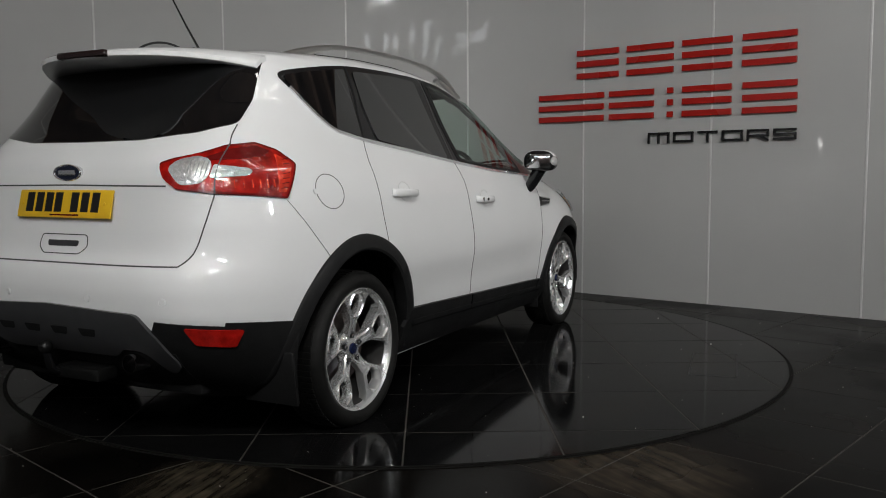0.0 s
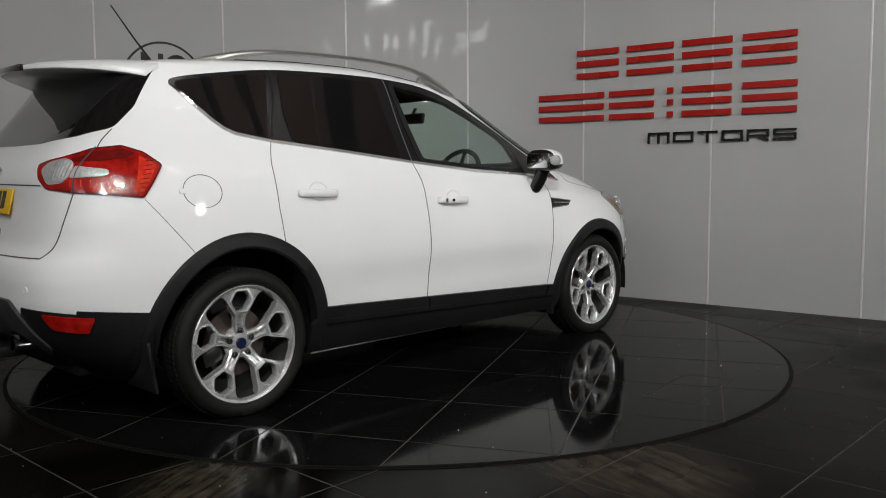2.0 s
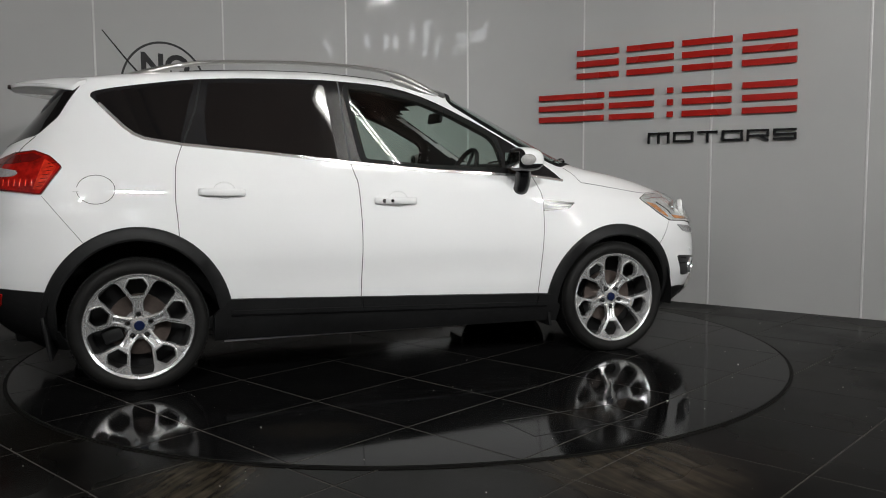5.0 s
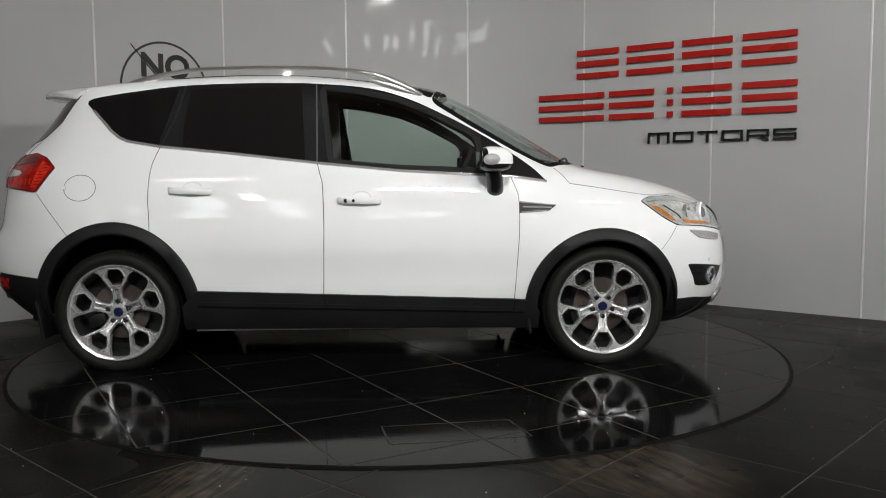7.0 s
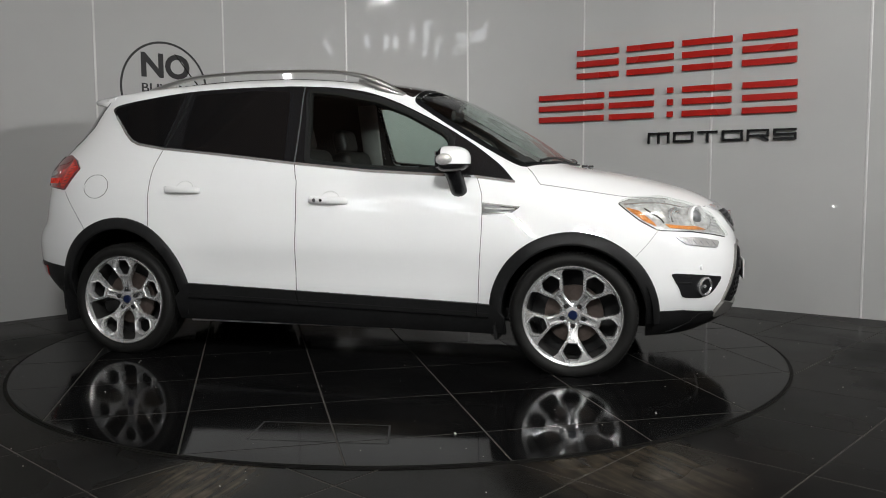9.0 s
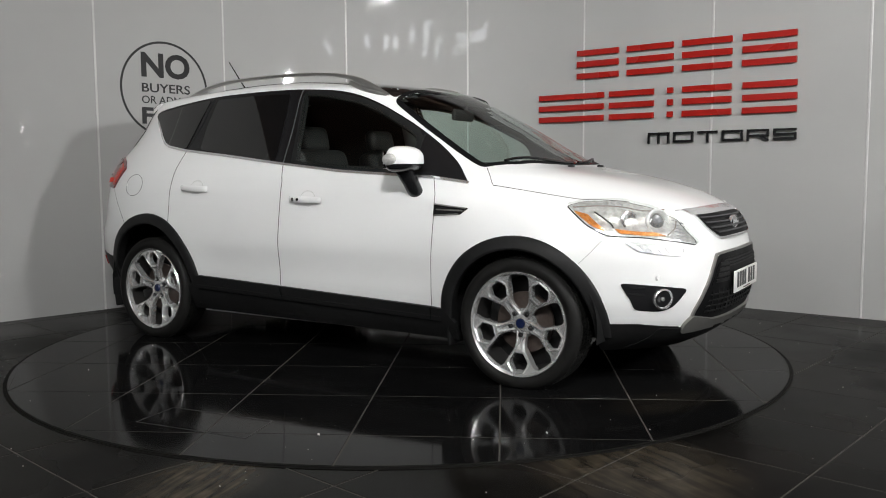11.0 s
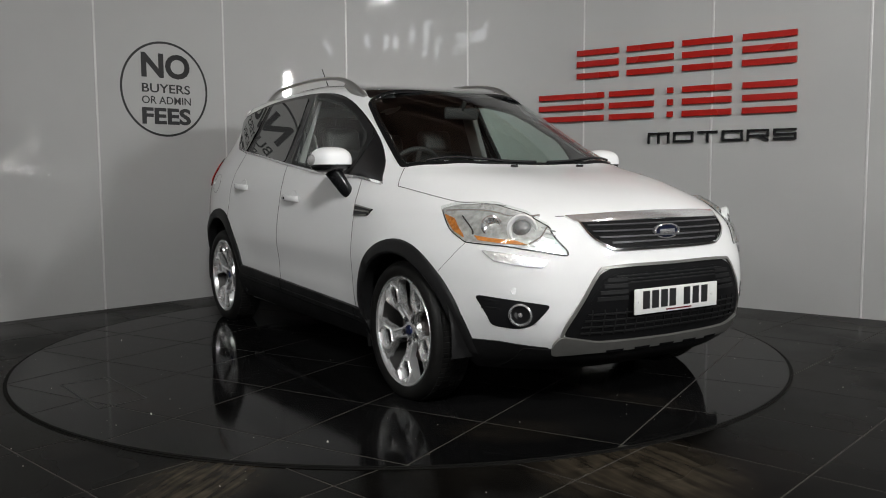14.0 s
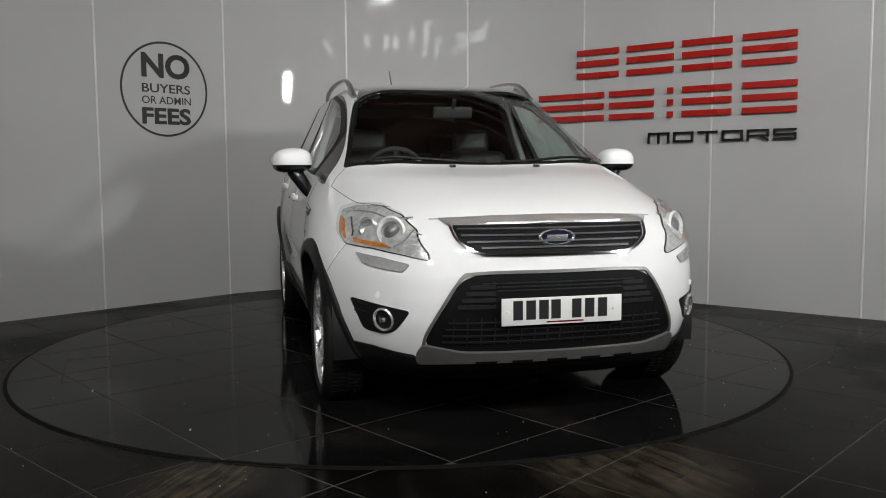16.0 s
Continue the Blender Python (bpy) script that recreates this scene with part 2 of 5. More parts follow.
def sweep(points, radii, n=10, up=Vector((0, 0, 1)), caps=True):
    """A tube of elliptic section (radii: (sideways, upwards) for each point)."""
    bm = bmesh.new()
    pts = [Vector(q) for q in points]
    rings = []
    for i, q in enumerate(pts):
        d = (pts[min(i + 1, len(pts) - 1)] - pts[max(i - 1, 0)]).normalized()
        s = d.cross(up).normalized()
        u = s.cross(d).normalized()
        a, b = radii[i]
        rings.append([bm.verts.new(q + s * (a * math.cos(2 * math.pi * k / n)) + u * (b * math.sin(2 * math.pi * k / n))) for k in range(n)])
    for r, r2 in zip(rings, rings[1:]):
        for k in range(n):
            bm.faces.new((r[k], r[(k + 1) % n], r2[(k + 1) % n], r2[k]))
    if caps:
        bm.faces.new(rings[0])
        bm.faces.new(rings[-1])
    bmesh.ops.recalc_face_normals(bm, faces=bm.faces)
    return bm


def prism(poly, depth, m=None, bevel=0.0):
    """A flat outline (x, y) raised by depth along z."""
    bm = bmesh.new()
    f = bm.faces.new([bm.verts.new((x, y, 0)) for x, y in poly])
    ext = bmesh.ops.extrude_face_region(bm, geom=[f])
    bmesh.ops.translate(bm, vec=(0, 0, depth), verts=[v for v in ext["geom"] if isinstance(v, bmesh.types.BMVert)])
    bmesh.ops.recalc_face_normals(bm, faces=bm.faces)
    if bevel:
        top = [e for e in bm.edges if all(abs(v.co.z - depth) < 1e-6 for v in e.verts)]
        bmesh.ops.bevel(bm, geom=top, offset=bevel, segments=2, affect="EDGES")
    if m is not None:
        bm.transform(m)
    return bm


def rounded(poly, r, n=4):
    """The outline with its corners cut to small arcs."""
    out = []
    k = len(poly)
    for i in range(k):
        p0, p1, p2 = Vector(poly[i - 1]), Vector(poly[i]), Vector(poly[(i + 1) % k])
        a, b = p0 - p1, p2 - p1
        d = min(r, a.length * 0.45, b.length * 0.45)
        a, b = p1 + a.normalized() * d, p1 + b.normalized() * d
        for j in range(n + 1):
            t = j / n
            q = a * (1 - t) ** 2 + p1 * 2 * t * (1 - t) + b * t * t
            out.append((q.x, q.y))
    return out


def offset_poly(poly, d):
    """The outline moved outwards by d (inwards if negative)."""
    k = len(poly)
    area = sum(poly[i - 1][0] * poly[i][1] - poly[i][0] * poly[i - 1][1] for i in range(k))
    sg = 1 if area > 0 else -1
    out = []
    for i in range(k):
        p0, p1, p2 = Vector(poly[i - 1]), Vector(poly[i]), Vector(poly[(i + 1) % k])
        e1, e2 = (p1 - p0).normalized(), (p2 - p1).normalized()
        n1, n2 = Vector((e1.y, -e1.x)) * sg, Vector((e2.y, -e2.x)) * sg
        nn = n1 + n2
        nn = nn.normalized() / max(0.5, (nn.length / 2)) if nn.length > 1e-6 else n1
        out.append((p1.x + nn.x * d, p1.y + nn.y * d))
    return out


def clip_half(poly, nx, ny, c):
    """Keeps the side nx*x + ny*y <= c."""
    out = []
    for i in range(len(poly)):
        p, q = poly[i - 1], poly[i]
        dp, dq = nx * p[0] + ny * p[1] - c, nx * q[0] + ny * q[1] - c
        if (dp <= 0) != (dq <= 0):
            t = dp / (dp - dq)
            out.append((p[0] + (q[0] - p[0]) * t, p[1] + (q[1] - p[1]) * t))
        if dq <= 0:
            out.append(q)
    return out


def inside(poly, x, y):
    hit = False
    for i in range(len(poly)):
        (x1, y1), (x2, y2) = poly[i - 1], poly[i]
        if (y1 > y) != (y2 > y) and x < (x2 - x1) * (y - y1) / (y2 - y1) + x1:
            hit = not hit
    return hit


def text_mesh(body, size, depth, bold=0.0):
    cu = bpy.data.curves.new("lettering", "FONT")
    cu.body, cu.size, cu.extrude, cu.offset, cu.resolution_u = body, size, depth, bold, 4
    ob = new("lettering", cu)
    me = bpy.data.meshes.new_from_object(ob)
    bpy.data.objects.remove(ob)
    bm = bmesh.new()
    bm.from_mesh(me)
    bpy.data.meshes.remove(me)
    return bm


def fit_bm(bm, x0, x1, y0, y1):
    """Scales and moves a flat mesh so that it fills a rectangle."""
    xs, ys = [v.co.x for v in bm.verts], [v.co.y for v in bm.verts]
    ax, ay = (x1 - x0) / (max(xs) - min(xs)), (y1 - y0) / (max(ys) - min(ys))
    mx, my = min(xs), min(ys)
    for v in bm.verts:
        v.co.x, v.co.y = x0 + (v.co.x - mx) * ax, y0 + (v.co.y - my) * ay
    return bm


# ---- the bay: two straight gloss walls joined by a curved one ----
RA, RB = Vector((1.581, 2.157, 0)), Vector((3.330, 0.684, 0))
LA, LB = Vector((-2.416, 1.568, 0)), Vector((-1.580, 2.360, 0))
RD, LD = (RB - RA).normalized(), (LB - LA).normalized()
RN, LN = Vector((RD.y, -RD.x, 0)), Vector((LD.y, -LD.x, 0))
ARC_C, ARC_R, ARC_0, ARC_1 = Vector((-0.116, 0.439, 0)), 2.416, 45.35, 127.3
WALL_H = 3.6
FLOOR_Z = -0.008


def panel(name, pts, parent, gap=0.004):
    """A wall panel 3 cm thick that follows the plan points."""
    bm = bmesh.new()
    n = len(pts)
    rows = []
    for i, q in enumerate(pts):
        d = (pts[min(i + 1, n - 1)] - pts[max(i - 1, 0)]).normalized()
        nn = Vector((d.y, -d.x, 0))
        q = q + d * (gap if i == 0 else -gap if i == n - 1 else 0)
        rows.append([bm.verts.new(q + Vector((0, 0, FLOOR_Z))), bm.verts.new(q + Vector((0, 0, WALL_H))),
                     bm.verts.new(q - nn * 0.03 + Vector((0, 0, WALL_H))), bm.verts.new(q - nn * 0.03 + Vector((0, 0, FLOOR_Z)))])
    for a, b in zip(rows, rows[1:]):
        for k in range(4):
            bm.faces.new((a[k], b[k], b[(k + 1) % 4], a[(k + 1) % 4]))
    bm.faces.new(rows[0])
    bm.faces.new(rows[-1][::-1])
    bmesh.ops.recalc_face_normals(bm, faces=bm.faces)
    return part(name, bm, WALLM, parent)


def bay_wall(name, runs, label):
    root = tagged(new(name), label, "wall", kind="structure")
    for pts in runs:
        panel("panel", pts, root)
        # the joint strip behind the gap
        for q, d in ((pts[-1], (pts[-1] - pts[-2]).normalized()),):
            nn = Vector((d.y, -d.x, 0))
            ang = math.degrees(math.atan2(d.y, d.x))
            part("joint", bm_box(0.016, 0.02, WALL_H - FLOOR_Z, pose(q.x, q.y, (WALL_H + FLOOR_Z) / 2, 0, 0, ang) @ pose(0, 0.006, 0), 0.003), JOINT, root)
    return root


bay_wall("wall_left", [[LA - LD * 1.15 * (k + 1), LA - LD * 1.15 * k] for k in (2, 1, 0)] + [[LA, LB]], "glossy off-white wall panels with thin vertical joints")
arc_pts = lambda a, b: [ARC_C + Vector((ARC_R * math.cos(radians(a + (b - a) * i / 14)), ARC_R * math.sin(radians(a + (b - a) * i / 14)), 0)) for i in range(15)]
cuts = [ARC_1 + (ARC_0 - ARC_1) * i / 3 for i in range(4)]
bay_wall("wall_curved", [arc_pts(cuts[i], cuts[i + 1]) for i in range(3)], "curved glossy off-white wall panels with thin joints")
RW = 1.143
bay_wall("wall_right", [[RA + RD * RW * k, RA + RD * RW * (k + 1)] for k in range(4)], "glossy off-white wall panels carrying a raised sign")

# the showroom round the bay
HALL_X, HALL_Y0, HALL_Y1, HALL_H = 10.5, -18.0, 4.2, 5.2
for nm, (cx, cy, sx, sy) in {"wall_back": (0, HALL_Y0 - 0.1, 2 * HALL_X + 0.4, 0.2), "wall_front": (0, HALL_Y1 + 0.1, 2 * HALL_X + 0.4, 0.2),
                             "wall_west": (-HALL_X - 0.1, (HALL_Y0 + HALL_Y1) / 2, 0.2, HALL_Y1 - HALL_Y0), "wall_east": (HALL_X + 0.1, (HALL_Y0 + HALL_Y1) / 2, 0.2, HALL_Y1 - HALL_Y0)}.items():
    tagged(part(nm, bm_box(sx, sy, HALL_H, pose(cx, cy, HALL_H / 2 - 0.02)), BRICKY if nm == "wall_back" else ROOM, smooth=False), "plain painted showroom wall", "wall", kind="structure")
for k in range(7):
    part("rail", bm_box(2 * HALL_X - 0.4, 0.05, 0.22, pose(0, HALL_Y0 + 0.025, 0.35 + 0.42 * k), 0.006), RIMSTEEL, bpy.data.objects["wall_back"], "dark horizontal rail")
roof_boards = bm_box(2 * HALL_X + 0.4, HALL_Y1 - HALL_Y0 + 0.4, 0.2, pose(0, (HALL_Y0 + HALL_Y1) / 2, HALL_H + 0.08))
purlins = [bm_box(2 * HALL_X, 0.09, 0.16, pose(0, HALL_Y1 - 0.7 - 0.8 * k, HALL_H - 0.10)) for k in range(14)]
tagged(part("ceiling", join_bm(roof_boards, *purlins), CEIL, smooth=False), "brown boarded showroom roof with purlins", "ceiling", kind="structure")

floor = tagged(part("floor", bm_box(2 * HALL_X + 0.2, HALL_Y1 - HALL_Y0 + 0.2, 0.2, pose(0, (HALL_Y0 + HALL_Y1) / 2, FLOOR_Z - 0.1011)), GROUT, smooth=False),
               "polished black floor tiles laid diagonally, dusty", "floor", kind="structure")


# ---- ceiling fittings ----
def make_batten(m, drop):
    root = tagged(new("ceiling_light"), "unseen white twin-tube batten, lit; some stand in for key lamps", "ceiling light", "ceiling lights")
    part("housing", bm_box(1.52, 0.2, 0.05, pose(0, 0, 0), 0.008), ENAMEL, root)
    for s in (-0.05, 0.05):
        part("tube", sweep([(-0.74, s, -0.045), (0.74, s, -0.045)], [(0.013, 0.013)] * 2, 12), TUBE, root)
    for s in (-0.6, 0.6):
        part("hanger", sweep([(s, 0, 0.02), (s, 0, drop)], [(0.004, 0.004)] * 2, 6, up=Vector((0, 1, 0))), RIMSTEEL, root)
    root.matrix_world = m
    return root


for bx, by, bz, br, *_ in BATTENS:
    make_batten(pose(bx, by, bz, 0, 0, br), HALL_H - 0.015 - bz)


def make_skylight(m):
    root = tagged(new("window_1"), "bright rooflight pane in a thin dark frame", "rooflight", kind="structure")
    part("pane", bm_box(0.66, 2.7, 0.02, pose(0, 0, 0)), SKYL, root, smooth=False)
    for sx, sy, x, y in ((0.78, 0.06, 0, 1.38), (0.78, 0.06, 0, -1.38), (0.06, 2.7, 0.36, 0), (0.06, 2.7, -0.36, 0), (0.66, 0.05, 0, 0.2)):
        part("frame", bm_box(sx, sy, 0.05, pose(x, y, -0.004), 0.006), RIMSTEEL, root)
    root.matrix_world = m
    return root


sky_pane = make_skylight(pose(-9.3, -11.4, HALL_H - 0.03))
for wx, wy in ((-7.8, -12.1), (-8.6, -15.3), (-6.2, -16.1), (-4.1, -13.4), (-4.5, -16.3), (-2.6, -15.2), (-0.9, -16.2), (0.2, -16.3), (2.6, -16.4), (7.4, -15.9)):
    copy_thing(sky_pane, pose(wx, wy, HALL_H - 0.03))


# ---- signs on the walls ----
def on_wall(a, d, n, u, z, off):
    """The pose whose x runs along the wall, y up, z out of it."""
    m = Matrix(((d.x, 0, n.x, 0), (d.y, 0, n.y, 0), (0, 1, 0, 0), (0, 0, 0, 1)))
    return Matrix.Translation(a + d * u + n * off + Vector((0, 0, z))) @ m


sign = tagged(new("wall_sign"), "raised red bars and black lettering standing off the wall", "sign")


def slab(name, u0, u1, z0, z1, material, depth=0.022, off=0.010):
    part(name, prism([(0, 0), (u1 - u0, 0), (u1 - u0, z1 - z0), (0, z1 - z0)], depth, on_wall(RA, RD, RN, u0, z0, off), 0.002), material, sign)


# two rows of names stand as plain bars, each as wide as a letter
for u0, u1 in ((-0.056, 0.340), (0.417, 0.825), (0.900, 1.304), (1.385, 1.789)):
    for z0, z1 in ((1.880, 1.928), (1.980, 2.031), (2.077, 2.125)):
        slab("bar", u0, u1, z0, z1, RED)
for u0, u1 in ((-0.440, 0.205), (0.257, 0.661), (0.778, 0.827), (0.906, 1.306), (1.392, 1.799)):
    for z0, z1 in ((1.515, 1.563), (1.612, 1.661), (1.709, 1.757)):
        slab("bar", u0, u1, z0, z1, RED)


def stroke_letter(strokes, u0, u1, z0=1.310, z1=1.394, w=0.017):
    """A squared letter from straight strokes in a unit box."""
    bms = []
    for x0, y0, x1, y1 in strokes:
        ax, ay, bx, by = u0 + (u1 - u0) * x0, z0 + (z1 - z0) * y0, u0 + (u1 - u0) * x1, z0 + (z1 - z0) * y1
        d = Vector((bx - ax, by - ay)).normalized() * (w / 2)
        s = Vector((-d.y, d.x))
        c = [(ax - d.x - s.x, ay - d.y - s.y), (bx + d.x - s.x, by + d.y - s.y), (bx + d.x + s.x, by + d.y + s.y), (ax - d.x + s.x, ay - d.y + s.y)]
        cx = [max(u0, min(u1, q[0])) for q in c]
        bms.append(prism([(x, q[1]) for x, q in zip(cx, c)], 0.02 + 0.0004 * len(bms), on_wall(RA, RD, RN, 0, 0, 0.010)))
    part("letter", join_bm(*bms), BLACKG, sign, smooth=False)


LO, HI, A, B = 0.10, 0.90, 0.05, 0.95
stroke_letter([(A, 0, A, HI), (A, HI, B, HI), (B, HI, B, 0), (0.5, HI, 0.5, 0)], 0.615, 0.803)
stroke_letter([(A, LO, A, HI), (A, HI, B, HI), (B, HI, B, LO), (B, LO, A, LO)], 0.837, 1.004)
stroke_letter([(0, HI, 1, HI), (0.5, HI, 0.5, 0)], 1.041, 1.202)
stroke_letter([(A, LO, A, HI), (A, HI, B, HI), (B, HI, B, LO), (B, LO, A, LO)], 1.238, 1.402)
stroke_letter([(A, 0, A, HI), (A, HI, B, HI), (B, HI, B, 0.42), (B, 0.42, A, 0.42), (0.55, 0.42, 0.95, 0.02)], 1.433, 1.600)
stroke_letter([(B, HI, A, HI), (A, HI, A, 0.5), (A, 0.5, B, 0.5), (B, 0.5, B, LO), (B, LO, A, LO)], 1.633, 1.802)

decal = tagged(new("wall_decal"), "round black vinyl notice on the gloss wall", "notice")
CU, CZ, CR = 0.585, 1.780, 0.3925
ring = lathe([(CR, 0.0005), (CR, 0.002), (CR - 0.018, 0.002), (CR - 0.018, 0.0005)], 96, on_wall(LA, LD, LN, CU, CZ, 0.001), closed=True)
part("ring", ring, VINYL, decal)
for words, (u0, u1, z0, z1), bold in (("NO", (0.378, 0.815, 1.870, 2.075), 0.035), ("BUYERS", (0.378, 0.812, 1.749, 1.823), 0.012),
                                      ("OR ADMIN", (0.375, 0.816, 1.657, 1.720), 0.006), ("FEES", (0.372, 0.812, 1.488, 1.627), 0.035)):
    bm = fit_bm(text_mesh(words, 1.0, 0.001, bold), u0, u1, z0, z1)
    bm.transform(on_wall(LA, LD, LN, 0, 0, 0.0022))
    part("lettering", bm, VINYL, decal, smooth=False)


# ---- the car: x forward from mid-wheelbase, y to its left, z up ----
HUB_X, HUB_Z, TYRE_R = 1.346, 0.322, 0.336
ARCH = {1: (0.405, 0.405), -1: (0.420, 0.458)}  # half axes of the front and rear arches
PLAN = np.array([
    # z     xf     xr      W    x0f   pf   qf   x0r   pr   qr
    (0.20, 1.99, -1.86, 0.80, 1.00, 2.7, 3.3, -0.9, 3.5, 4.8),
    (0.27, 2.15, -1.98, 0.85, 1.00, 2.7, 3.3, -0.9, 3.5, 4.8),
    (0.36, 2.20, -2.08, 0.88, 1.05, 2.7, 3.3, -0.9, 3.5, 4.8),
    (0.45, 2.22, -2.15, 0.90, 1.10, 2.7, 3.3, -0.9, 3.5, 4.8),
    (0.55, 2.225, -2.185, 0.91, 1.10, 2.7, 3.3, -0.9, 3.5, 4.8),
    (0.65, 2.215, -2.185, 0.918, 1.10, 2.6, 3.3, -0.9, 3.5, 4.8),
    (0.72, 2.20, -2.165, 0.922, 1.10, 2.5, 3.2, -0.9, 3.5, 4.8),
    (0.77, 2.185, -2.11, 0.924, 1.05, 2.4, 3.2, -1.0, 3.5, 4.9),
    (0.83, 2.160, -2.09, 0.924, 1.00, 2.3, 3.1, -1.0, 3.5, 5.0),
    (0.88, 2.11, -2.083, 0.920, 0.90, 2.2, 3.0, -1.0, 3.6, 5.0),
    (0.92, 2.05, -2.076, 0.914, 0.80, 2.2, 3.0, -1.0, 3.6, 5.0),
    (0.97, 1.94, -2.070, 0.905, 0.55, 2.2, 3.0, -1.0, 3.6, 5.0),
    (1.02, 1.765, -2.068, 0.890, 0.35, 2.3, 3.4, -1.0, 3.6, 5.0),
    (1.06, 1.58, -2.064, 0.876, 0.30, 2.3, 4.0, -1.0, 3.6, 5.0),
    (1.09, 1.395, -2.055, 0.862, 0.27, 2.3, 4.6, -1.0, 3.6, 5.0),
    (1.113, 1.275, -2.047, 0.850, 0.24, 2.3, 5.4, -1.0, 3.6, 5.0),
    (1.135, 1.235, -2.033, 0.838, 0.20, 2.2, 5.4, -1.0, 3.5, 5.0),
    (1.20, 1.135, -1.985, 0.805, 0.10, 2.2, 5.0, -1.0, 3.3, 5.2),
    (1.28, 1.00, -1.905, 0.765, 0.00, 2.2, 5.2, -1.0, 3.2, 5.4),
    (1.37, 0.850, -1.83, 0.718, -0.10, 2.2, 5.4, -1.0, 3.3, 5.8),
    (1.47, 0.65, -1.745, 0.670, -0.20, 2.2, 5.6, -1.1, 3.6, 7.0),
    (1.53, 0.535, -1.70, 0.638, -0.25, 2.2, 5.4, -1.1, 4.0, 7.5),
    (1.57, 0.445, -1.665, 0.612, -0.30, 2.2, 5.0, -1.1, 4.0, 7.0),
    (1.595, 0.33, -1.56, 0.590, -0.35, 2.2, 4.4, -1.0, 3.2, 5.6),
    (1.62, 0.16, -1.35, 0.555, -0.40, 2.2, 3.8, -0.8, 2.5, 4.2),
    (1.645, -0.05, -1.08, 0.495, -0.44, 2.1, 3.2, -0.6, 2.2, 3.4),
    (1.660, -0.20, -0.85, 0.38, -0.46, 2.0, 2.6, -0.5, 2.0, 2.6),
    (1.670, -0.40, -0.55, 0.12, -0.47, 2.0, 2.0, -0.48, 2.0, 2.0)])


def level(z):
    """The plan shape's numbers at a height, evened out up and down."""
    sigma = float(np.interp(z, [0.2, 0.95, 1.06, 1.5, 1.56], [0.018, 0.018, 0.009, 0.009, 0.003]))
    steps = np.linspace(-2.2, 2.2, 15)
    w = np.exp(-steps ** 2 / 2)
    w /= w.sum()
    return [float(np.interp(z + steps * sigma, PLAN[:, 0], PLAN[:, c]) @ w) for c in range(1, 10)]


def half_width(x, lv):
    xf, xr, w, x0f, pf, qf, x0r, pr, qr = lv
    if x > x0f:
        return w * max(0.0, 1 - min(1.0, (x - x0f) / (xf - x0f)) ** pf) ** (1 / qf)
    if x < x0r:
        return w * max(0.0, 1 - min(1.0, (x0r - x) / (x0r - xr)) ** pr) ** (1 / qr)
    return w


def flank(x, z):
    """How far the side stands out of the plan shape: flared over the wheels, drawn in along the doors."""
    ramp = lambda t: max(0.0, min(1.0, t)) ** 2 * (3 - 2 * max(0.0, min(1.0, t)))
    flare = (0.030 if x > 0 else 0.020) * math.exp(-((abs(x) - HUB_X) / 0.40) ** 4) * ramp((0.88 - z) / 0.25)
    waist = 0.028 * math.cos(max(-1.0, min(1.0, (x + 0.1) / 1.75)) * math.pi / 2) ** 0.8 * ramp((z - 0.62) / 0.30) * ramp((1.75 - z) / 0.5)
    scoop = 0.010 * math.exp(-((z - 0.52) / 0.10) ** 2) * ramp((0.95 - abs(x)) / 0.3)
    return flare - waist - scoop


NF, NS, NR = 48, 48, 48


def loft_body(inset=0.0, z0=0.20, z1=1.67, step=0.0125):
    """The shell: plan outlines stacked from sill to roof."""
    zs = list(np.arange(z0, min(z1, 1.56), step)) + [z for z in np.arange(1.56, z1, 0.005)]
    bm = bmesh.new()
    rings = []
    for z in zs:
        lv = level(z)
        lv[0] -= inset
        lv[1] += inset
        lv[2] = max(0.03, lv[2] - inset)
        xf, xr, w, x0f, pf, qf, x0r, pr, qr = lv
        half = []
        for i in range(NF):
            f = math.cos(math.pi / 2 * i / NF)
            half.append((x0f + (xf - x0f) * f, w * max(0.0, 1 - f ** pf) ** (1 / qf)))
        for i in range(NS):
            half.append((x0f + (x0r - x0f) * i / NS, w))
        for i in range(NR + 1):
            f = math.sin(math.pi / 2 * i / NR)
            half.append((x0r + (xr - x0r) * f, w * max(0.0, 1 - f ** pr) ** (1 / qr)))
        half = [(x, y + flank(x, z) * min(1.0, y / 0.5)) for x, y in half]
        loop = [(x, -y) for x, y in half] + [(x, y) for x, y in half[-2:0:-1]]
        rings.append([bm.verts.new((x, y, z)) for x, y in loop])
    n = len(rings[0])
    for a, b in zip(rings, rings[1:]):
        for k in range(n):
            bm.faces.new((a[k], b[k], b[(k + 1) % n], a[(k + 1) % n]))
    bm.faces.new(rings[-1])
    bmesh.ops.recalc_face_normals(bm, faces=bm.faces)
    return bm


SHELL = loft_body()
TREE = BVHTree.FromBMesh(SHELL)
AX = {"right": (Vector((0, 1, 0)), lambda a, b: Vector((a, -3, b))), "left": (Vector((0, -1, 0)), lambda a, b: Vector((a, 3, b))),
      "front": (Vector((-1, 0, 0)), lambda a, b: Vector((4, a, b))), "rear": (Vector((1, 0, 0)), lambda a, b: Vector((-4, a, b))),
      "top": (Vector((0, 0, -1)), lambda a, b: Vector((a, b, 3)))}


def onto(axis, a, b, off=0.0):
    """The point of the shell seen along an axis, lifted along the normal."""
    way, start = AX[axis]
    s = start(a, b)
    q, nrm, _, _ = TREE.ray_cast(s, way)
    if q is None:
        q, nrm, _, _ = TREE.find_nearest(s + way * 2.2)
    if nrm.dot(way) > 0:
        nrm = -nrm
    return q + nrm * off, nrm


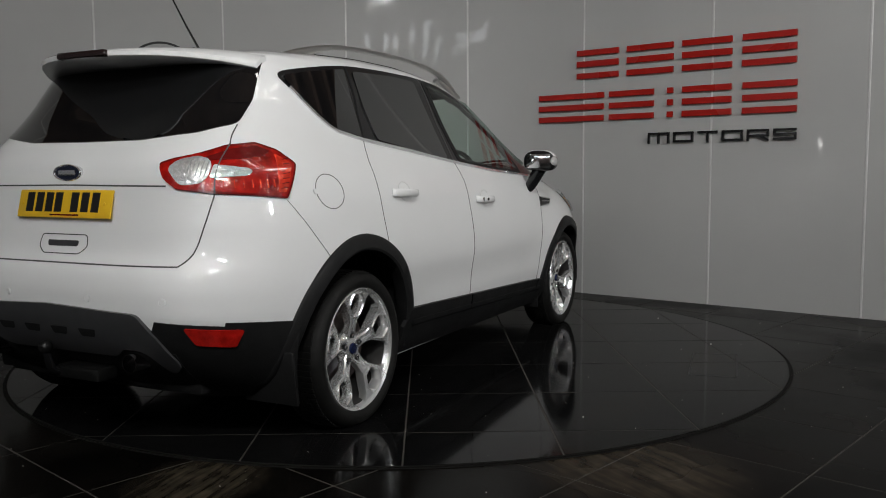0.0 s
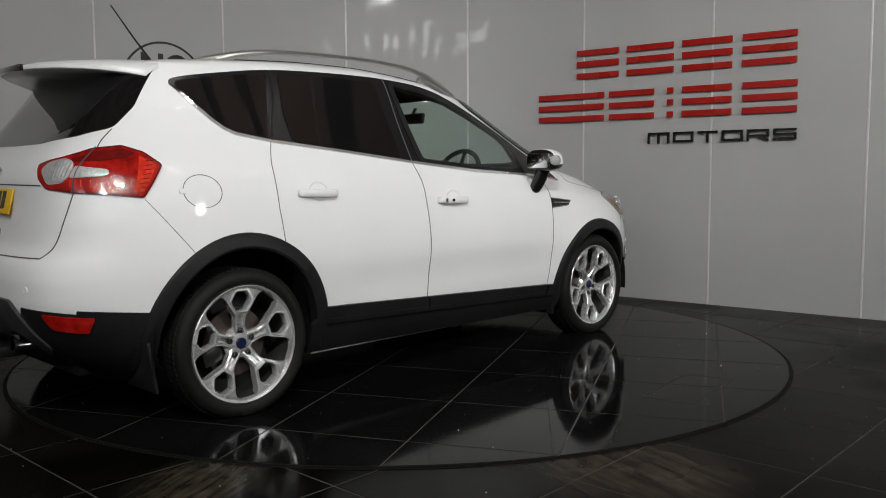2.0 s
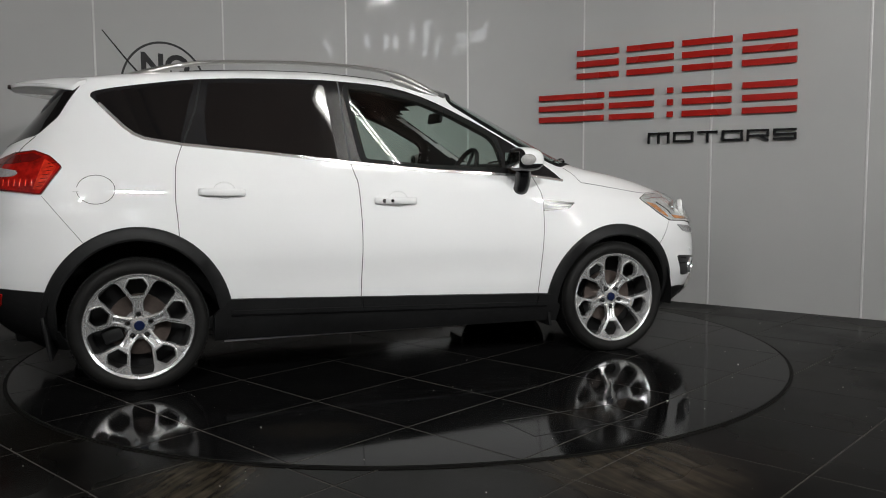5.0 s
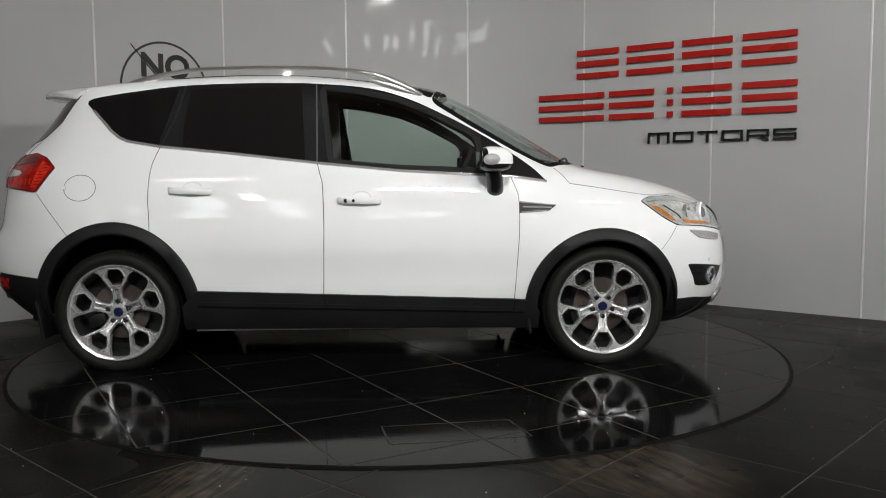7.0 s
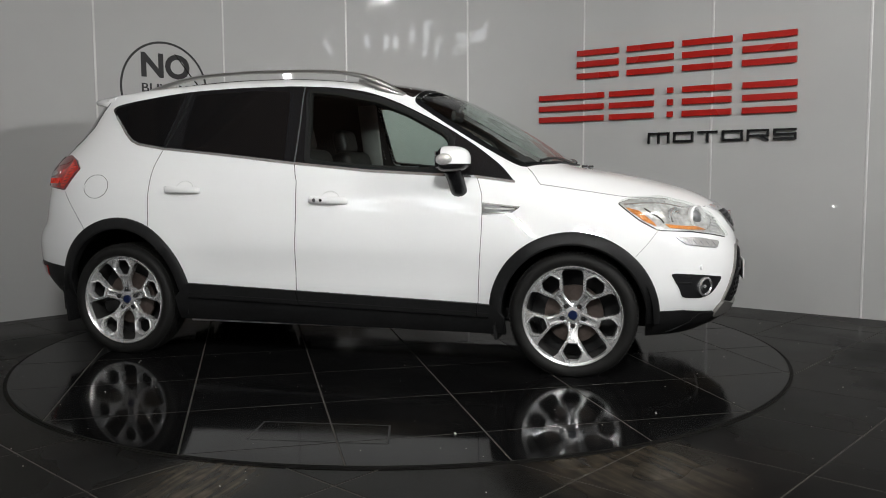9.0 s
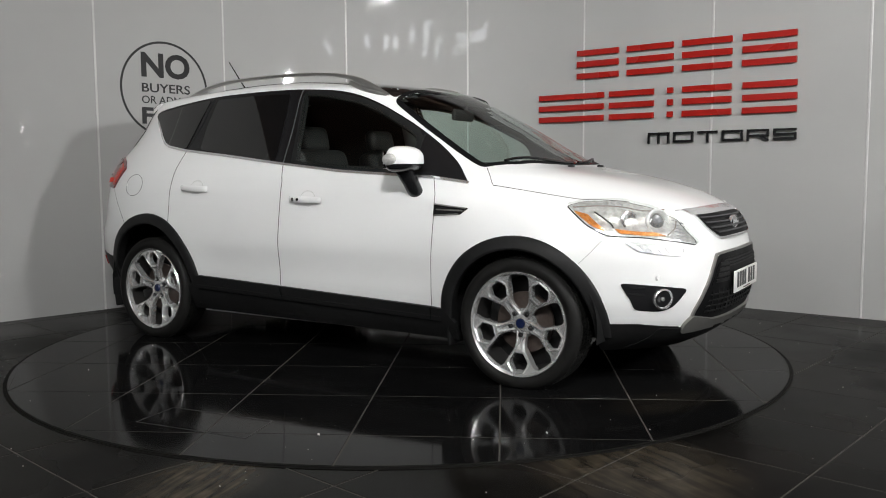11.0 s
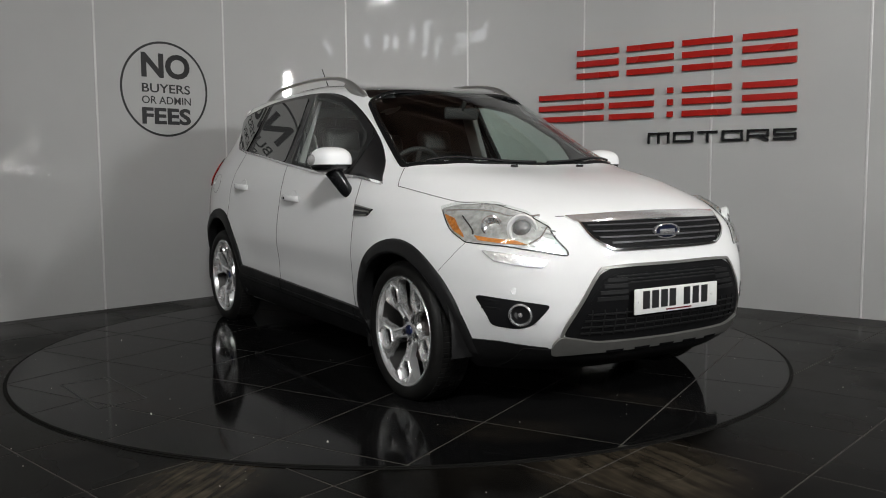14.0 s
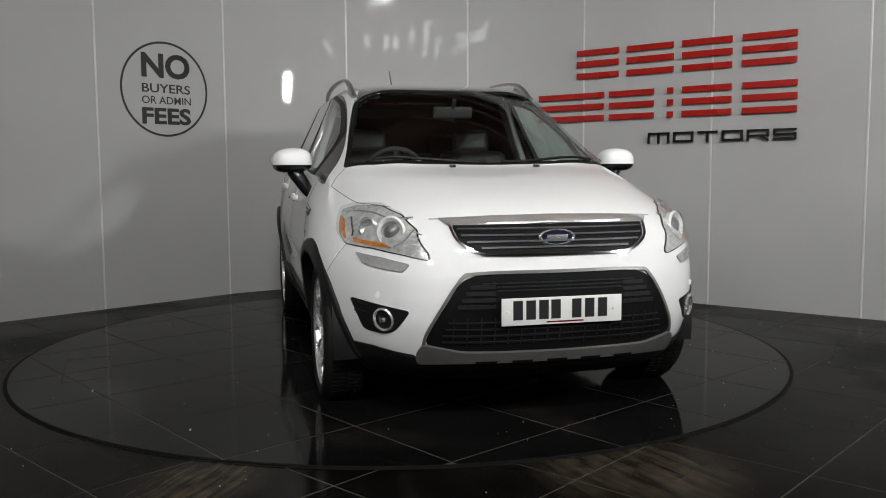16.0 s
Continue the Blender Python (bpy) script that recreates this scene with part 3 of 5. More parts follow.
def fair(bm, axis, lift):
    """Evens a pane out to one smooth curved sheet."""
    co = np.array([v.co[:] for v in bm.verts])
    k = {"right": 1, "left": 1, "front": 0, "rear": 0, "top": 2}[axis]
    i, j = [c for c in range(3) if c != k]
    a, b = co[:, i] - co[:, i].mean(), co[:, j] - co[:, j].mean()
    terms = [np.ones(len(a)), a, b, a * a, a * b, b * b]
    if axis == "top":
        terms += [a ** 3, a * a * b, a * b * b, b ** 3, a ** 4, a * a * b * b]
    terms = np.stack(terms, 1)
    fit = terms @ np.linalg.lstsq(terms, co[:, k], rcond=None)[0]
    out = -AX[axis][0][k]
    if axis != "top":
        lift += min(0.007, max(0.0, float(((co[:, k] - fit) * out).max()) - 0.002))
    for v, q in zip(bm.verts, fit):
        v.co[k] = q + out * lift


def patch(axis, poly, off=0.003, cell=0.035, skirt=0.004, dome=0.0, even=None):
    """A piece of skin with the outline poly, laid on the shell, with an edge that goes down to it."""
    x0, x1 = min(p[0] for p in poly), max(p[0] for p in poly)
    y0, y1 = min(p[1] for p in poly), max(p[1] for p in poly)
    bm = bmesh.new()
    cache = {}

    def vert(a, b):
        key = (round(a, 5), round(b, 5))
        if key not in cache:
            cache[key] = bm.verts.new(onto(axis, a, b, off)[0])
        return cache[key]

    nx, ny = max(1, math.ceil((x1 - x0) / cell)), max(1, math.ceil((y1 - y0) / cell))
    for i in range(nx):
        c0, c1 = x0 + (x1 - x0) * i / nx, x0 + (x1 - x0) * (i + 1) / nx
        strip = clip_half(clip_half(poly, -1, 0, -c0), 1, 0, c1)
        if len(strip) < 3:
            continue
        for j in range(ny):
            d0, d1 = y0 + (y1 - y0) * j / ny, y0 + (y1 - y0) * (j + 1) / ny
            cellp = clip_half(clip_half(strip, 0, -1, -d0), 0, 1, d1)
            vs = []
            for a, b in cellp:
                v = vert(a, b)
                if v not in vs:
                    vs.append(v)
            if len(vs) >= 3:
                try:
                    bm.faces.new(vs)
                except ValueError:
                    pass
    bmesh.ops.dissolve_degenerate(bm, dist=1e-5, edges=bm.edges)
    way = AX[axis][0]
    bm.normal_update()
    for f in bm.faces:
        if f.normal.dot(way) > 0:
            f.normal_flip()
    if even is not None:
        fair(bm, axis, even)
    if dome:
        edge = [v.co.copy() for v in bm.verts if v.is_boundary]
        for v in bm.verts:
            if not v.is_boundary:
                d = min((v.co - e).length for e in edge)
                v.co -= way * (dome * min(1.0, d / 0.06) ** 0.5)
    rim = [e for e in bm.edges if e.is_boundary]
    ext = bmesh.ops.extrude_edge_only(bm, edges=rim)
    for v in [g for g in ext["geom"] if isinstance(g, bmesh.types.BMVert)]:
        q, nrm, _, _ = TREE.find_nearest(v.co)
        v.co = q - (v.co - q).normalized() * skirt if (v.co - q).length > 1e-6 else v.co + way * skirt
    return bm


def band(axis, poly, outer, inner, off, lip=0.055):
    """A frame that follows an outline, from outer to inner, laid on the shell."""
    dense = []
    for i in range(len(poly)):
        p, q = poly[i - 1], poly[i]
        n = max(1, math.ceil(math.hypot(q[0] - p[0], q[1] - p[1]) / 0.03))
        dense += [(p[0] + (q[0] - p[0]) * (j + 1) / n, p[1] + (q[1] - p[1]) * (j + 1) / n) for j in range(n)]
    bm = bmesh.new()
    loops = []
    for d, o in ((outer, off - 0.004), (outer, off), ((outer + inner) / 2, off), (inner, off), (inner - 0.002, off - lip)):
        loops.append([bm.verts.new(onto(axis, x, y, o)[0]) for x, y in offset_poly(dense, d)])
    n = len(dense)
    for r, r2 in zip(loops, loops[1:]):
        for k in range(n):
            bm.faces.new((r[k], r[(k + 1) % n], r2[(k + 1) % n], r2[k]))
    bmesh.ops.recalc_face_normals(bm, faces=bm.faces)
    return bm


def ribbon(axis, line, width, off=0.0012):
    """A narrow strip along a line on the shell."""
    pts = []
    for (a, b), (c, d) in zip(line, line[1:]):
        n = max(1, math.ceil(math.hypot(c - a, d - b) / 0.025))
        pts += [(a + (c - a) * i / n, b + (d - b) * i / n) for i in range(n)]
    pts.append(line[-1])
    way = AX[axis][0]
    bm = bmesh.new()
    rows = []
    for i, (a, b) in enumerate(pts):
        q, nrm = onto(axis, a, b, off)
        q0, _ = onto(axis, *pts[max(i - 1, 0)])
        q1, _ = onto(axis, *pts[min(i + 1, len(pts) - 1)])
        s = (q1 - q0).cross(nrm).normalized() * (width / 2)
        rows.append([bm.verts.new(q - s - nrm * (off + 0.002)), bm.verts.new(q - s), bm.verts.new(q + s), bm.verts.new(q + s - nrm * (off + 0.002))])
    for r, r2 in zip(rows, rows[1:]):
        for k in range(3):
            bm.faces.new((r[k], r[k + 1], r2[k + 1], r2[k]))
    bmesh.ops.recalc_face_normals(bm, faces=bm.faces)
    return bm


def curve_pts(line, n=8):
    """A smooth line through the points (Catmull-Rom)."""
    out = []
    k = len(line)
    for i in range(k - 1):
        p0, p1, p2, p3 = (Vector(line[max(i - 1, 0)]), Vector(line[i]), Vector(line[i + 1]), Vector(line[min(i + 2, k - 1)]))
        for j in range(n):
            t = j / n
            out.append(tuple(0.5 * ((2 * p1) + (p2 - p0) * t + (2 * p0 - 5 * p1 + 4 * p2 - p3) * t * t + (3 * p1 - p0 - 3 * p2 + p3) * t ** 3)))
    out.append(tuple(line[-1]))
    return out


def flip(poly):
    return [(-a, b) for a, b in poly]


SIDES = (("right", -1), ("left", 1))
car = tagged(new("car"), "white five-door crossover car with silver wheels and black cladding", "car")

# outlines on the side (x, z)
SURROUND_TOP = curve_pts([(-1.540, 1.470), (-1.505, 1.502), (-1.25, 1.545), (-1.016, 1.574), (-0.735, 1.588), (-0.451, 1.591), (-0.255, 1.586), (0.038, 1.560), (0.266, 1.497), (0.521, 1.378), (0.710, 1.272), (0.833, 1.192), (0.950, 1.105), (1.031, 1.023)], 5)
BELT = [(1.030, 1.022), (0.827, 1.050), (0.641, 1.061), (0.205, 1.086), (-0.248, 1.131), (-0.735, 1.187), (-1.110, 1.225), (-1.289, 1.255), (-1.339, 1.277), (-1.447, 1.374)]
SURROUND = SURROUND_TOP + BELT
FRONT_GLASS = rounded([(-0.165, 1.140), (-0.222, 1.557), (-0.059, 1.540), (0.201, 1.487), (0.394, 1.410), (0.612, 1.296), (0.650, 1.250), (0.660, 1.087), (0.205, 1.106)], 0.03)
REAR_GLASS = rounded([(-0.311, 1.148), (-0.345, 1.560), (-0.560, 1.566), (-0.962, 1.553), (-0.990, 1.380), (-0.985, 1.228), (-0.735, 1.196)], 0.025)
QUARTER = rounded([(-1.118, 1.236), (-1.075, 1.405), (-1.030, 1.556), (-1.25, 1.528), (-1.505, 1.486), (-1.518, 1.465), (-1.440, 1.383), (-1.335, 1.288), (-1.287, 1.265)], 0.02)
WS_HALF = [(1.28, 0.0), (1.26, 0.35), (1.20, 0.58), (1.065, 0.722), (0.855, 0.672), (0.60, 0.618), (0.40, 0.568), (0.475, 0.25), (0.49, 0.0)]
WINDSCREEN = rounded(WS_HALF + [(x, -y) for x, y in WS_HALF[-2:0:-1]], 0.035)


def cut_openings(bm, more=0.004):
    """Takes the skin away behind the clear panes and in the wheel arches."""
    fg, ws = offset_poly(FRONT_GLASS, more), offset_poly(WINDSCREEN, -0.018)
    doomed = []
    for f in bm.faces:
        c = f.calc_center_median()
        if abs(c.y) > 0.45 and c.z < 0.9 and math.hypot((abs(c.x) - HUB_X) / ARCH[1 if c.x > 0 else -1][0], (c.z - HUB_Z) / ARCH[1 if c.x > 0 else -1][1]) < 1.035:
            doomed.append(f)
        elif c.z > 1.07 and inside(fg, c.x, c.z) and abs(f.normal.y) > 0.5:
            doomed.append(f)
        elif c.z > 1.12 and c.x > 0.35 and f.normal.x > 0.25 and inside(ws, c.x, c.y):
            doomed.append(f)
    bmesh.ops.delete(bm, geom=doomed, context="FACES")
    return bm


def build_shell():
    bm = SHELL.copy()
    cut_openings(bm)
    part("body", bm, WHITE, car, "glossy white painted body shell", angle=50)
    lining = loft_body(0.035, 0.36, 1.63, 0.025)
    cut_openings(lining, 0.035)
    bmesh.ops.reverse_faces(lining, faces=lining.faces)
    part("lining", lining, INTER, car, "dark cabin lining")
    under = bm_box(3.9, 1.10, 0.10, pose(0, 0, 0.27), 0.02)
    part("underbody", under, CLAD, car, "black underbody")
    for sx in (-1, 1):
        bm = join_bm(bm_box(1.0, 1.1, 0.5, pose(sx * HUB_X, 0, 0.50), 0.05))
        part("wheel_well", bm, CLAD, car, "black wheel well core")
        for s in (-1, 1):
            # the inner liner of each arch
            n = 28
            bmw = bmesh.new()
            rows = []
            for i in range(n + 1):
                a = math.pi * (i / n) * 1.1 - math.pi * 0.05
                x, z = sx * HUB_X + (ARCH[sx][0] + 0.01) * math.cos(a), HUB_Z + (ARCH[sx][1] + 0.01) * math.sin(a)
                rows.append((bmw.verts.new((x, s * 0.52, z)), bmw.verts.new((x, s * 0.875, z))))
            for r, r2 in zip(rows, rows[1:]):
                bmw.faces.new((r[0], r[1], r2[1], r2[0]))
            part("arch_liner", bmw, CLAD, car, "black wheel arch liner")


def arch_trim(axis, hx):
    """The black band round a wheel arch, a little proud of the skin."""
    s = -1 if axis == "right" else 1
    bm = bmesh.new()
    rows = []
    n = 44
    for i in range(n + 1):
        a = radians(-6 + 194 * i / n) if hx > 0 else radians(-8 + 196 * i / n)
        prof = []
        rx, rz = ARCH[1 if hx > 0 else -1]
        for r, o in ((-0.025, -0.05), (-0.028, 0.008), (-0.018, 0.015), (0.030, 0.016), (0.039, 0.010), (0.042, -0.004)):
            x, z = hx + (rx + r) * math.cos(a), HUB_Z + (rz + r) * math.sin(a)
            z = max(z, 0.215)
            q, _ = onto(axis, x, max(z, 0.22))
            prof.append(bm.verts.new((x, q.y + s * o, z)))
        rows.append(prof)
    for r, r2 in zip(rows, rows[1:]):
        for k in range(5):
            bm.faces.new((r[k], r[k + 1], r2[k + 1], r2[k]))
    bmesh.ops.recalc_face_normals(bm, faces=bm.faces)
    return bm


def build_sides():
    for axis, s in SIDES:
        # black surround with openings, drawn as pillars and frames
        frame_bm = patch(axis, SURROUND, 0.0025, 0.03)
        fg = offset_poly(FRONT_GLASS, 0.006)
        bmesh.ops.delete(frame_bm, geom=[f for f in frame_bm.faces if inside(fg, f.calc_center_median().x, f.calc_center_median().z)], context="FACES")
        part("window_surround", frame_bm, BLACKG, car, "gloss black window surround and pillars")
        part("window_rubber", band(axis, FRONT_GLASS, 0.022, -0.012, 0.0060, 0.022), CLAD, car, "black rubber round the front door glass")
        part("door_lining", band(axis, FRONT_GLASS, 0.050, 0.004, -0.012, 0.006), INTER, car, "dark inner frame of the door window")
        g = patch(axis, FRONT_GLASS, 0.0045, 0.03, skirt=0.001, even=0.0)
        pane = part("door_glass", g, TINT, car, "lightly tinted front door glass")
        pane.visible_shadow = False
        part("door_glass", patch(axis, REAR_GLASS, 0.0055, 0.03, even=0.002), PRIVACY, car, "dark privacy glass in the rear door")
        part("quarter_glass", patch(axis, QUARTER, 0.0055, 0.03, even=0.002), PRIVACY, car, "dark privacy quarter glass")
        part("belt_strip", ribbon(axis, BELT[:-1] + [(-1.39, 1.318), (-1.500, 1.435)], 0.015, 0.0075), BRIGHT, car, "thin chrome strip under the windows")
        part("pillar_seam", ribbon(axis, [(-0.262, 1.586), (-0.245, 1.135)], 0.008, 0.004), SEAM, car)
        part("pillar_seam", ribbon(axis, [(-1.000, 1.572), (-1.035, 1.41), (-1.105, 1.228)], 0.010, 0.004), CLAD, car)
        part("pillar_seam", ribbon(axis, [(0.665, 1.285), (0.676, 1.065)], 0.012, 0.004), CLAD, car)
        part("door_seam", ribbon(axis, curve_pts([(-1.110, 1.222), (-1.130, 1.17), (-1.147, 1.10), (-1.153, 0.95), (-1.147, 0.858), (-1.142, 0.765)]), 0.0036), SEAM, car, "dark gap between door and body")
        part("door_seam", ribbon(axis, curve_pts([(-0.244, 1.129), (-0.225, 1.06), (-0.213, 1.006), (-0.205, 0.791), (-0.210, 0.55), (-0.216, 0.36)]), 0.0042), SEAM, car, "dark gap between door and body")
        part("door_seam", ribbon(axis, curve_pts([(0.827, 1.048), (0.850, 0.99), (0.864, 0.938), (0.867, 0.783), (0.852, 0.533), (0.842, 0.373)]), 0.0034), SEAM, car, "dark gap between door and body")
        # sills and lower cladding
        sill = [(0.985, 0.205), (0.985, 0.30), (0.93, 0.368), (0.842, 0.375), (-0.216, 0.414), (-0.906, 0.440), (-0.985, 0.36), (-0.985, 0.225)]
        part("sill", patch(axis, sill, 0.016, 0.05), CLAD, car, "black plastic sill")
        part("trim_groove", ribbon(axis, [(0.90, 0.302), (-0.9, 0.356)], 0.005, 0.0215), FRIT, car)
        part("trim_break", ribbon(axis, [(-0.212, 0.412), (-0.200, 0.340)], 0.005, 0.0222), FRIT, car)
        part("trim_break", ribbon(axis, [(0.842, 0.373), (0.835, 0.312)], 0.005, 0.0222), FRIT, car)
        part("sill_step", ribbon(axis, [(0.90, 0.318), (-0.9, 0.372)], 0.022, 0.021), CLAD, car)
        # corners under the bumpers
        part("front_cladding", patch(axis, [(1.715, 0.205), (1.720, 0.345), (1.80, 0.349), (1.908, 0.350), (2.06, 0.329), (2.04, 0.205)], 0.006, 0.04), CLAD, car, "black lower bumper corner")
        part("rear_cladding", patch(axis, [(-1.725, 0.205), (-1.725, 0.508), (-1.85, 0.520), (-2.02, 0.536), (-2.02, 0.33), (-1.90, 0.205)], 0.006, 0.04), CLAD, car, "black lower bumper corner")
        for hx in (HUB_X, -HUB_X):
            part("arch_trim", arch_trim(axis, hx), CLAD, car, "black wheel arch trim")
            flap = bm_box(0.018, 0.26, 0.22, pose(hx - 0.425, s * 0.735, 0.28, 0, -8, 0), 0.006)
            part("mud_flap", flap, CLAD, car, "black mud flap")
        # filler cap, handles, vent
        cap = [(-1.521 + 0.087 * math.cos(a), 1.004 + 0.070 * math.sin(a)) for a in np.linspace(0, 2 * math.pi, 33)]
        part("filler_cap", ribbon(axis, cap, 0.003), SEAM, car, "round fuel filler flap outline") if s < 0 else None
        if s < 0:
            part("filler_latch", patch(axis, rounded([(-1.625, 0.995), (-1.595, 0.995), (-1.595, 1.015), (-1.625, 1.015)], 0.008), 0.006, 0.02), WHITE, car)
        for hx, hz in ((-0.927, 0.985), (-0.012, 0.927)):
            cup = [(hx + 0.012 + 0.055 * math.cos(a), hz + 0.004 + 0.046 * math.sin(a)) for a in np.linspace(0, 2 * math.pi, 25)[:-1]]
            part("handle_cup", patch(axis, cup, 0.0022, 0.02, dome=-0.010), WHITE, car, "recess behind the door handle")
            # the recess's shading arc is drawn as a thin grey strip
            part("cup_edge", ribbon(axis, cup[1:12], 0.0022, 0.0026), JOINT, car, "grey line painted for the shading of the handle recess")
            yq = onto(axis, hx, hz)[0].y
            grip = curve_pts([(hx - 0.112, yq + s * 0.004, hz + 0.003), (hx - 0.09, yq + s * 0.022, hz + 0.002), (hx, yq + s * 0.034, hz), (hx + 0.09, yq + s * 0.022, hz - 0.003), (hx + 0.112, yq + s * 0.004, hz - 0.004)], 5)
            part("door_handle", sweep(grip, [(0.009, 0.018)] * len(grip), 12), WHITE, car, "white painted door handle")
            if hx > -0.5:
                part("key_lock", lathe([(0.0001, 0.012), (0.008, 0.012), (0.009, 0.0)], 16, pose(hx - 0.03, yq + s * 0.034, hz, 90 if s < 0 else -90, 0, 0)), BLACKG, car, "black lock in the handle")
                part("lock_cover", lathe([(0.0001, 0.008), (0.011, 0.008), (0.012, 0.0)], 16, pose(hx - 0.072, yq + s * 0.028, hz, 90 if s < 0 else -90, 0, 0)), CHROME, car)
        vent = [(0.868, 0.917), (1.072, 0.895), (1.028, 0.862), (0.866, 0.852)]
        part("side_vent", patch(axis, rounded(vent, 0.006), 0.004, 0.03), BLACKG, car, "black side vent with silver bars")
        for x0, z0, x1, z1, w in ((0.872, 0.913, 1.060, 0.893, 0.006), (0.885, 0.886, 1.045, 0.881, 0.007), (0.872, 0.856, 1.022, 0.865, 0.006)):
            part("vent_bar", ribbon(axis, [(x0, z0), (x1, z1)], w, 0.008), SKID, car)
        # crease from tail lamp to the arch
        part("bumper_seam", ribbon(axis, [(-1.765, 0.975), (-1.69, 0.88), (-1.615, 0.785), (-1.582, 0.742)], 0.0024), SEAM, car)
        part("bumper_seam", ribbon(axis, [(1.778, 0.775), (1.72, 0.70), (1.665, 0.64)], 0.0018), SEAM, car)
        build_mirror(s)
        build_rail(s)


def build_rail(s):
    top = [(-1.445, 1.578), (-1.261, 1.630), (-1.098, 1.664), (-0.871, 1.686), (-0.449, 1.694), (-0.125, 1.682), (0.070, 1.656), (0.199, 1.614), (0.345, 1.535)]
    thick = [0.004, 0.020, 0.014, 0.011, 0.011, 0.011, 0.014, 0.022, 0.006]
    ys = [0.510, 0.532, 0.548, 0.558, 0.562, 0.562, 0.560, 0.558, 0.556]
    line = curve_pts([(x, s * y, z - t) for (x, z), t, y in zip(top, thick, ys)], 6)
    rad = curve_pts([(0.017, t) for t in thick], 6)
    part("roof_rail", sweep(line, [(a, max(b, 0.003)) for a, b in rad], 14), RAILM, car, "satin silver roof rail")
    for (x0, z0, x1, z1) in ((-1.40, 1.575, -1.15, 1.632), (0.06, 1.625, 0.33, 1.535)):
        n = 8
        pts = [(x0 + (x1 - x0) * i / n, s * (0.533 + 0.015 * math.sin(math.pi * i / n) + (0.012 if x0 > 0 else -0.006)), z0 + (z1 - z0) * i / n - 0.012) for i in range(n + 1)]
        part("rail_foot", sweep(pts, [(0.014, 0.012 + 0.012 * math.sin(math.pi * i / n)) for i in range(n + 1)], 12), RAILM, car)


def build_mirror(s):
    # arm
    arm = curve_pts([(0.735, s * 0.855, 0.962), (0.735, s * 0.880, 0.985), (0.730, s * 0.915, 1.035), (0.715, s * 0.955, 1.095)], 5)
    part("mirror_arm", sweep(arm, [(0.030 + 0.012 * k / len(arm), 0.046) for k in range(len(arm))], 14, up=Vector((1, 0, 0))), BLACKG, car, "black mirror arm")
    bm = bmesh.new()
    bmesh.ops.create_icosphere(bm, subdivisions=4, radius=1)
    for v in bm.verts:
        x, y, z = v.co
        sx = 0.118 if x > 0 else 0.066
        p = lambda t, e: math.copysign(abs(t) ** e, t)
        v.co = Vector((p(x, 0.75) * sx, p(y, 0.7) * 0.106, p(z, 0.75) * (0.078 if z > 0 else 0.058)))
        v.co.z -= 0.10 * max(0, v.co.y * s) * 0.5
    cap = bm.copy()
    bmesh.ops.bisect_plane(cap, geom=cap.verts[:] + cap.edges[:] + cap.faces[:], plane_co=(0, 0, -0.016), plane_no=(0, 0, 1), clear_inner=True)
    bmesh.ops.bisect_plane(cap, geom=cap.verts[:] + cap.edges[:] + cap.faces[:], plane_co=(-0.034, 0, 0), plane_no=(1, 0, 0), clear_inner=True)
    base = bm
    for v in base.verts:
        v.co *= 0.985
    m = pose(0.702, s * 0.962, 1.138, 0, 0, -s * 8)
    cap.transform(m)
    base.transform(m)
    part("mirror_base", base, BLACKG, car, "black mirror underside")
    part("mirror_cap", cap, WHITE, car, "white mirror cap")
    g = bm_box(0.006, 0.150, 0.088, m @ pose(-0.062, 0, 0.006), 0.0025)
    part("mirror_glass", g, CHROME, car, "mirror glass facing back")
    lens = bmesh.new()
    bmesh.ops.create_icosphere(lens, subdivisions=3, radius=1)
    for v in lens.verts:
        v.co = Vector((v.co.x * 0.050, v.co.y * 0.026, v.co.z * 0.034))
    lens.transform(m @ pose(-0.010, s * 0.088, 0.006, 0, 0, 0))
    part("mirror_indicator", lens, CLRLENS, car, "clear and amber indicator in the mirror")


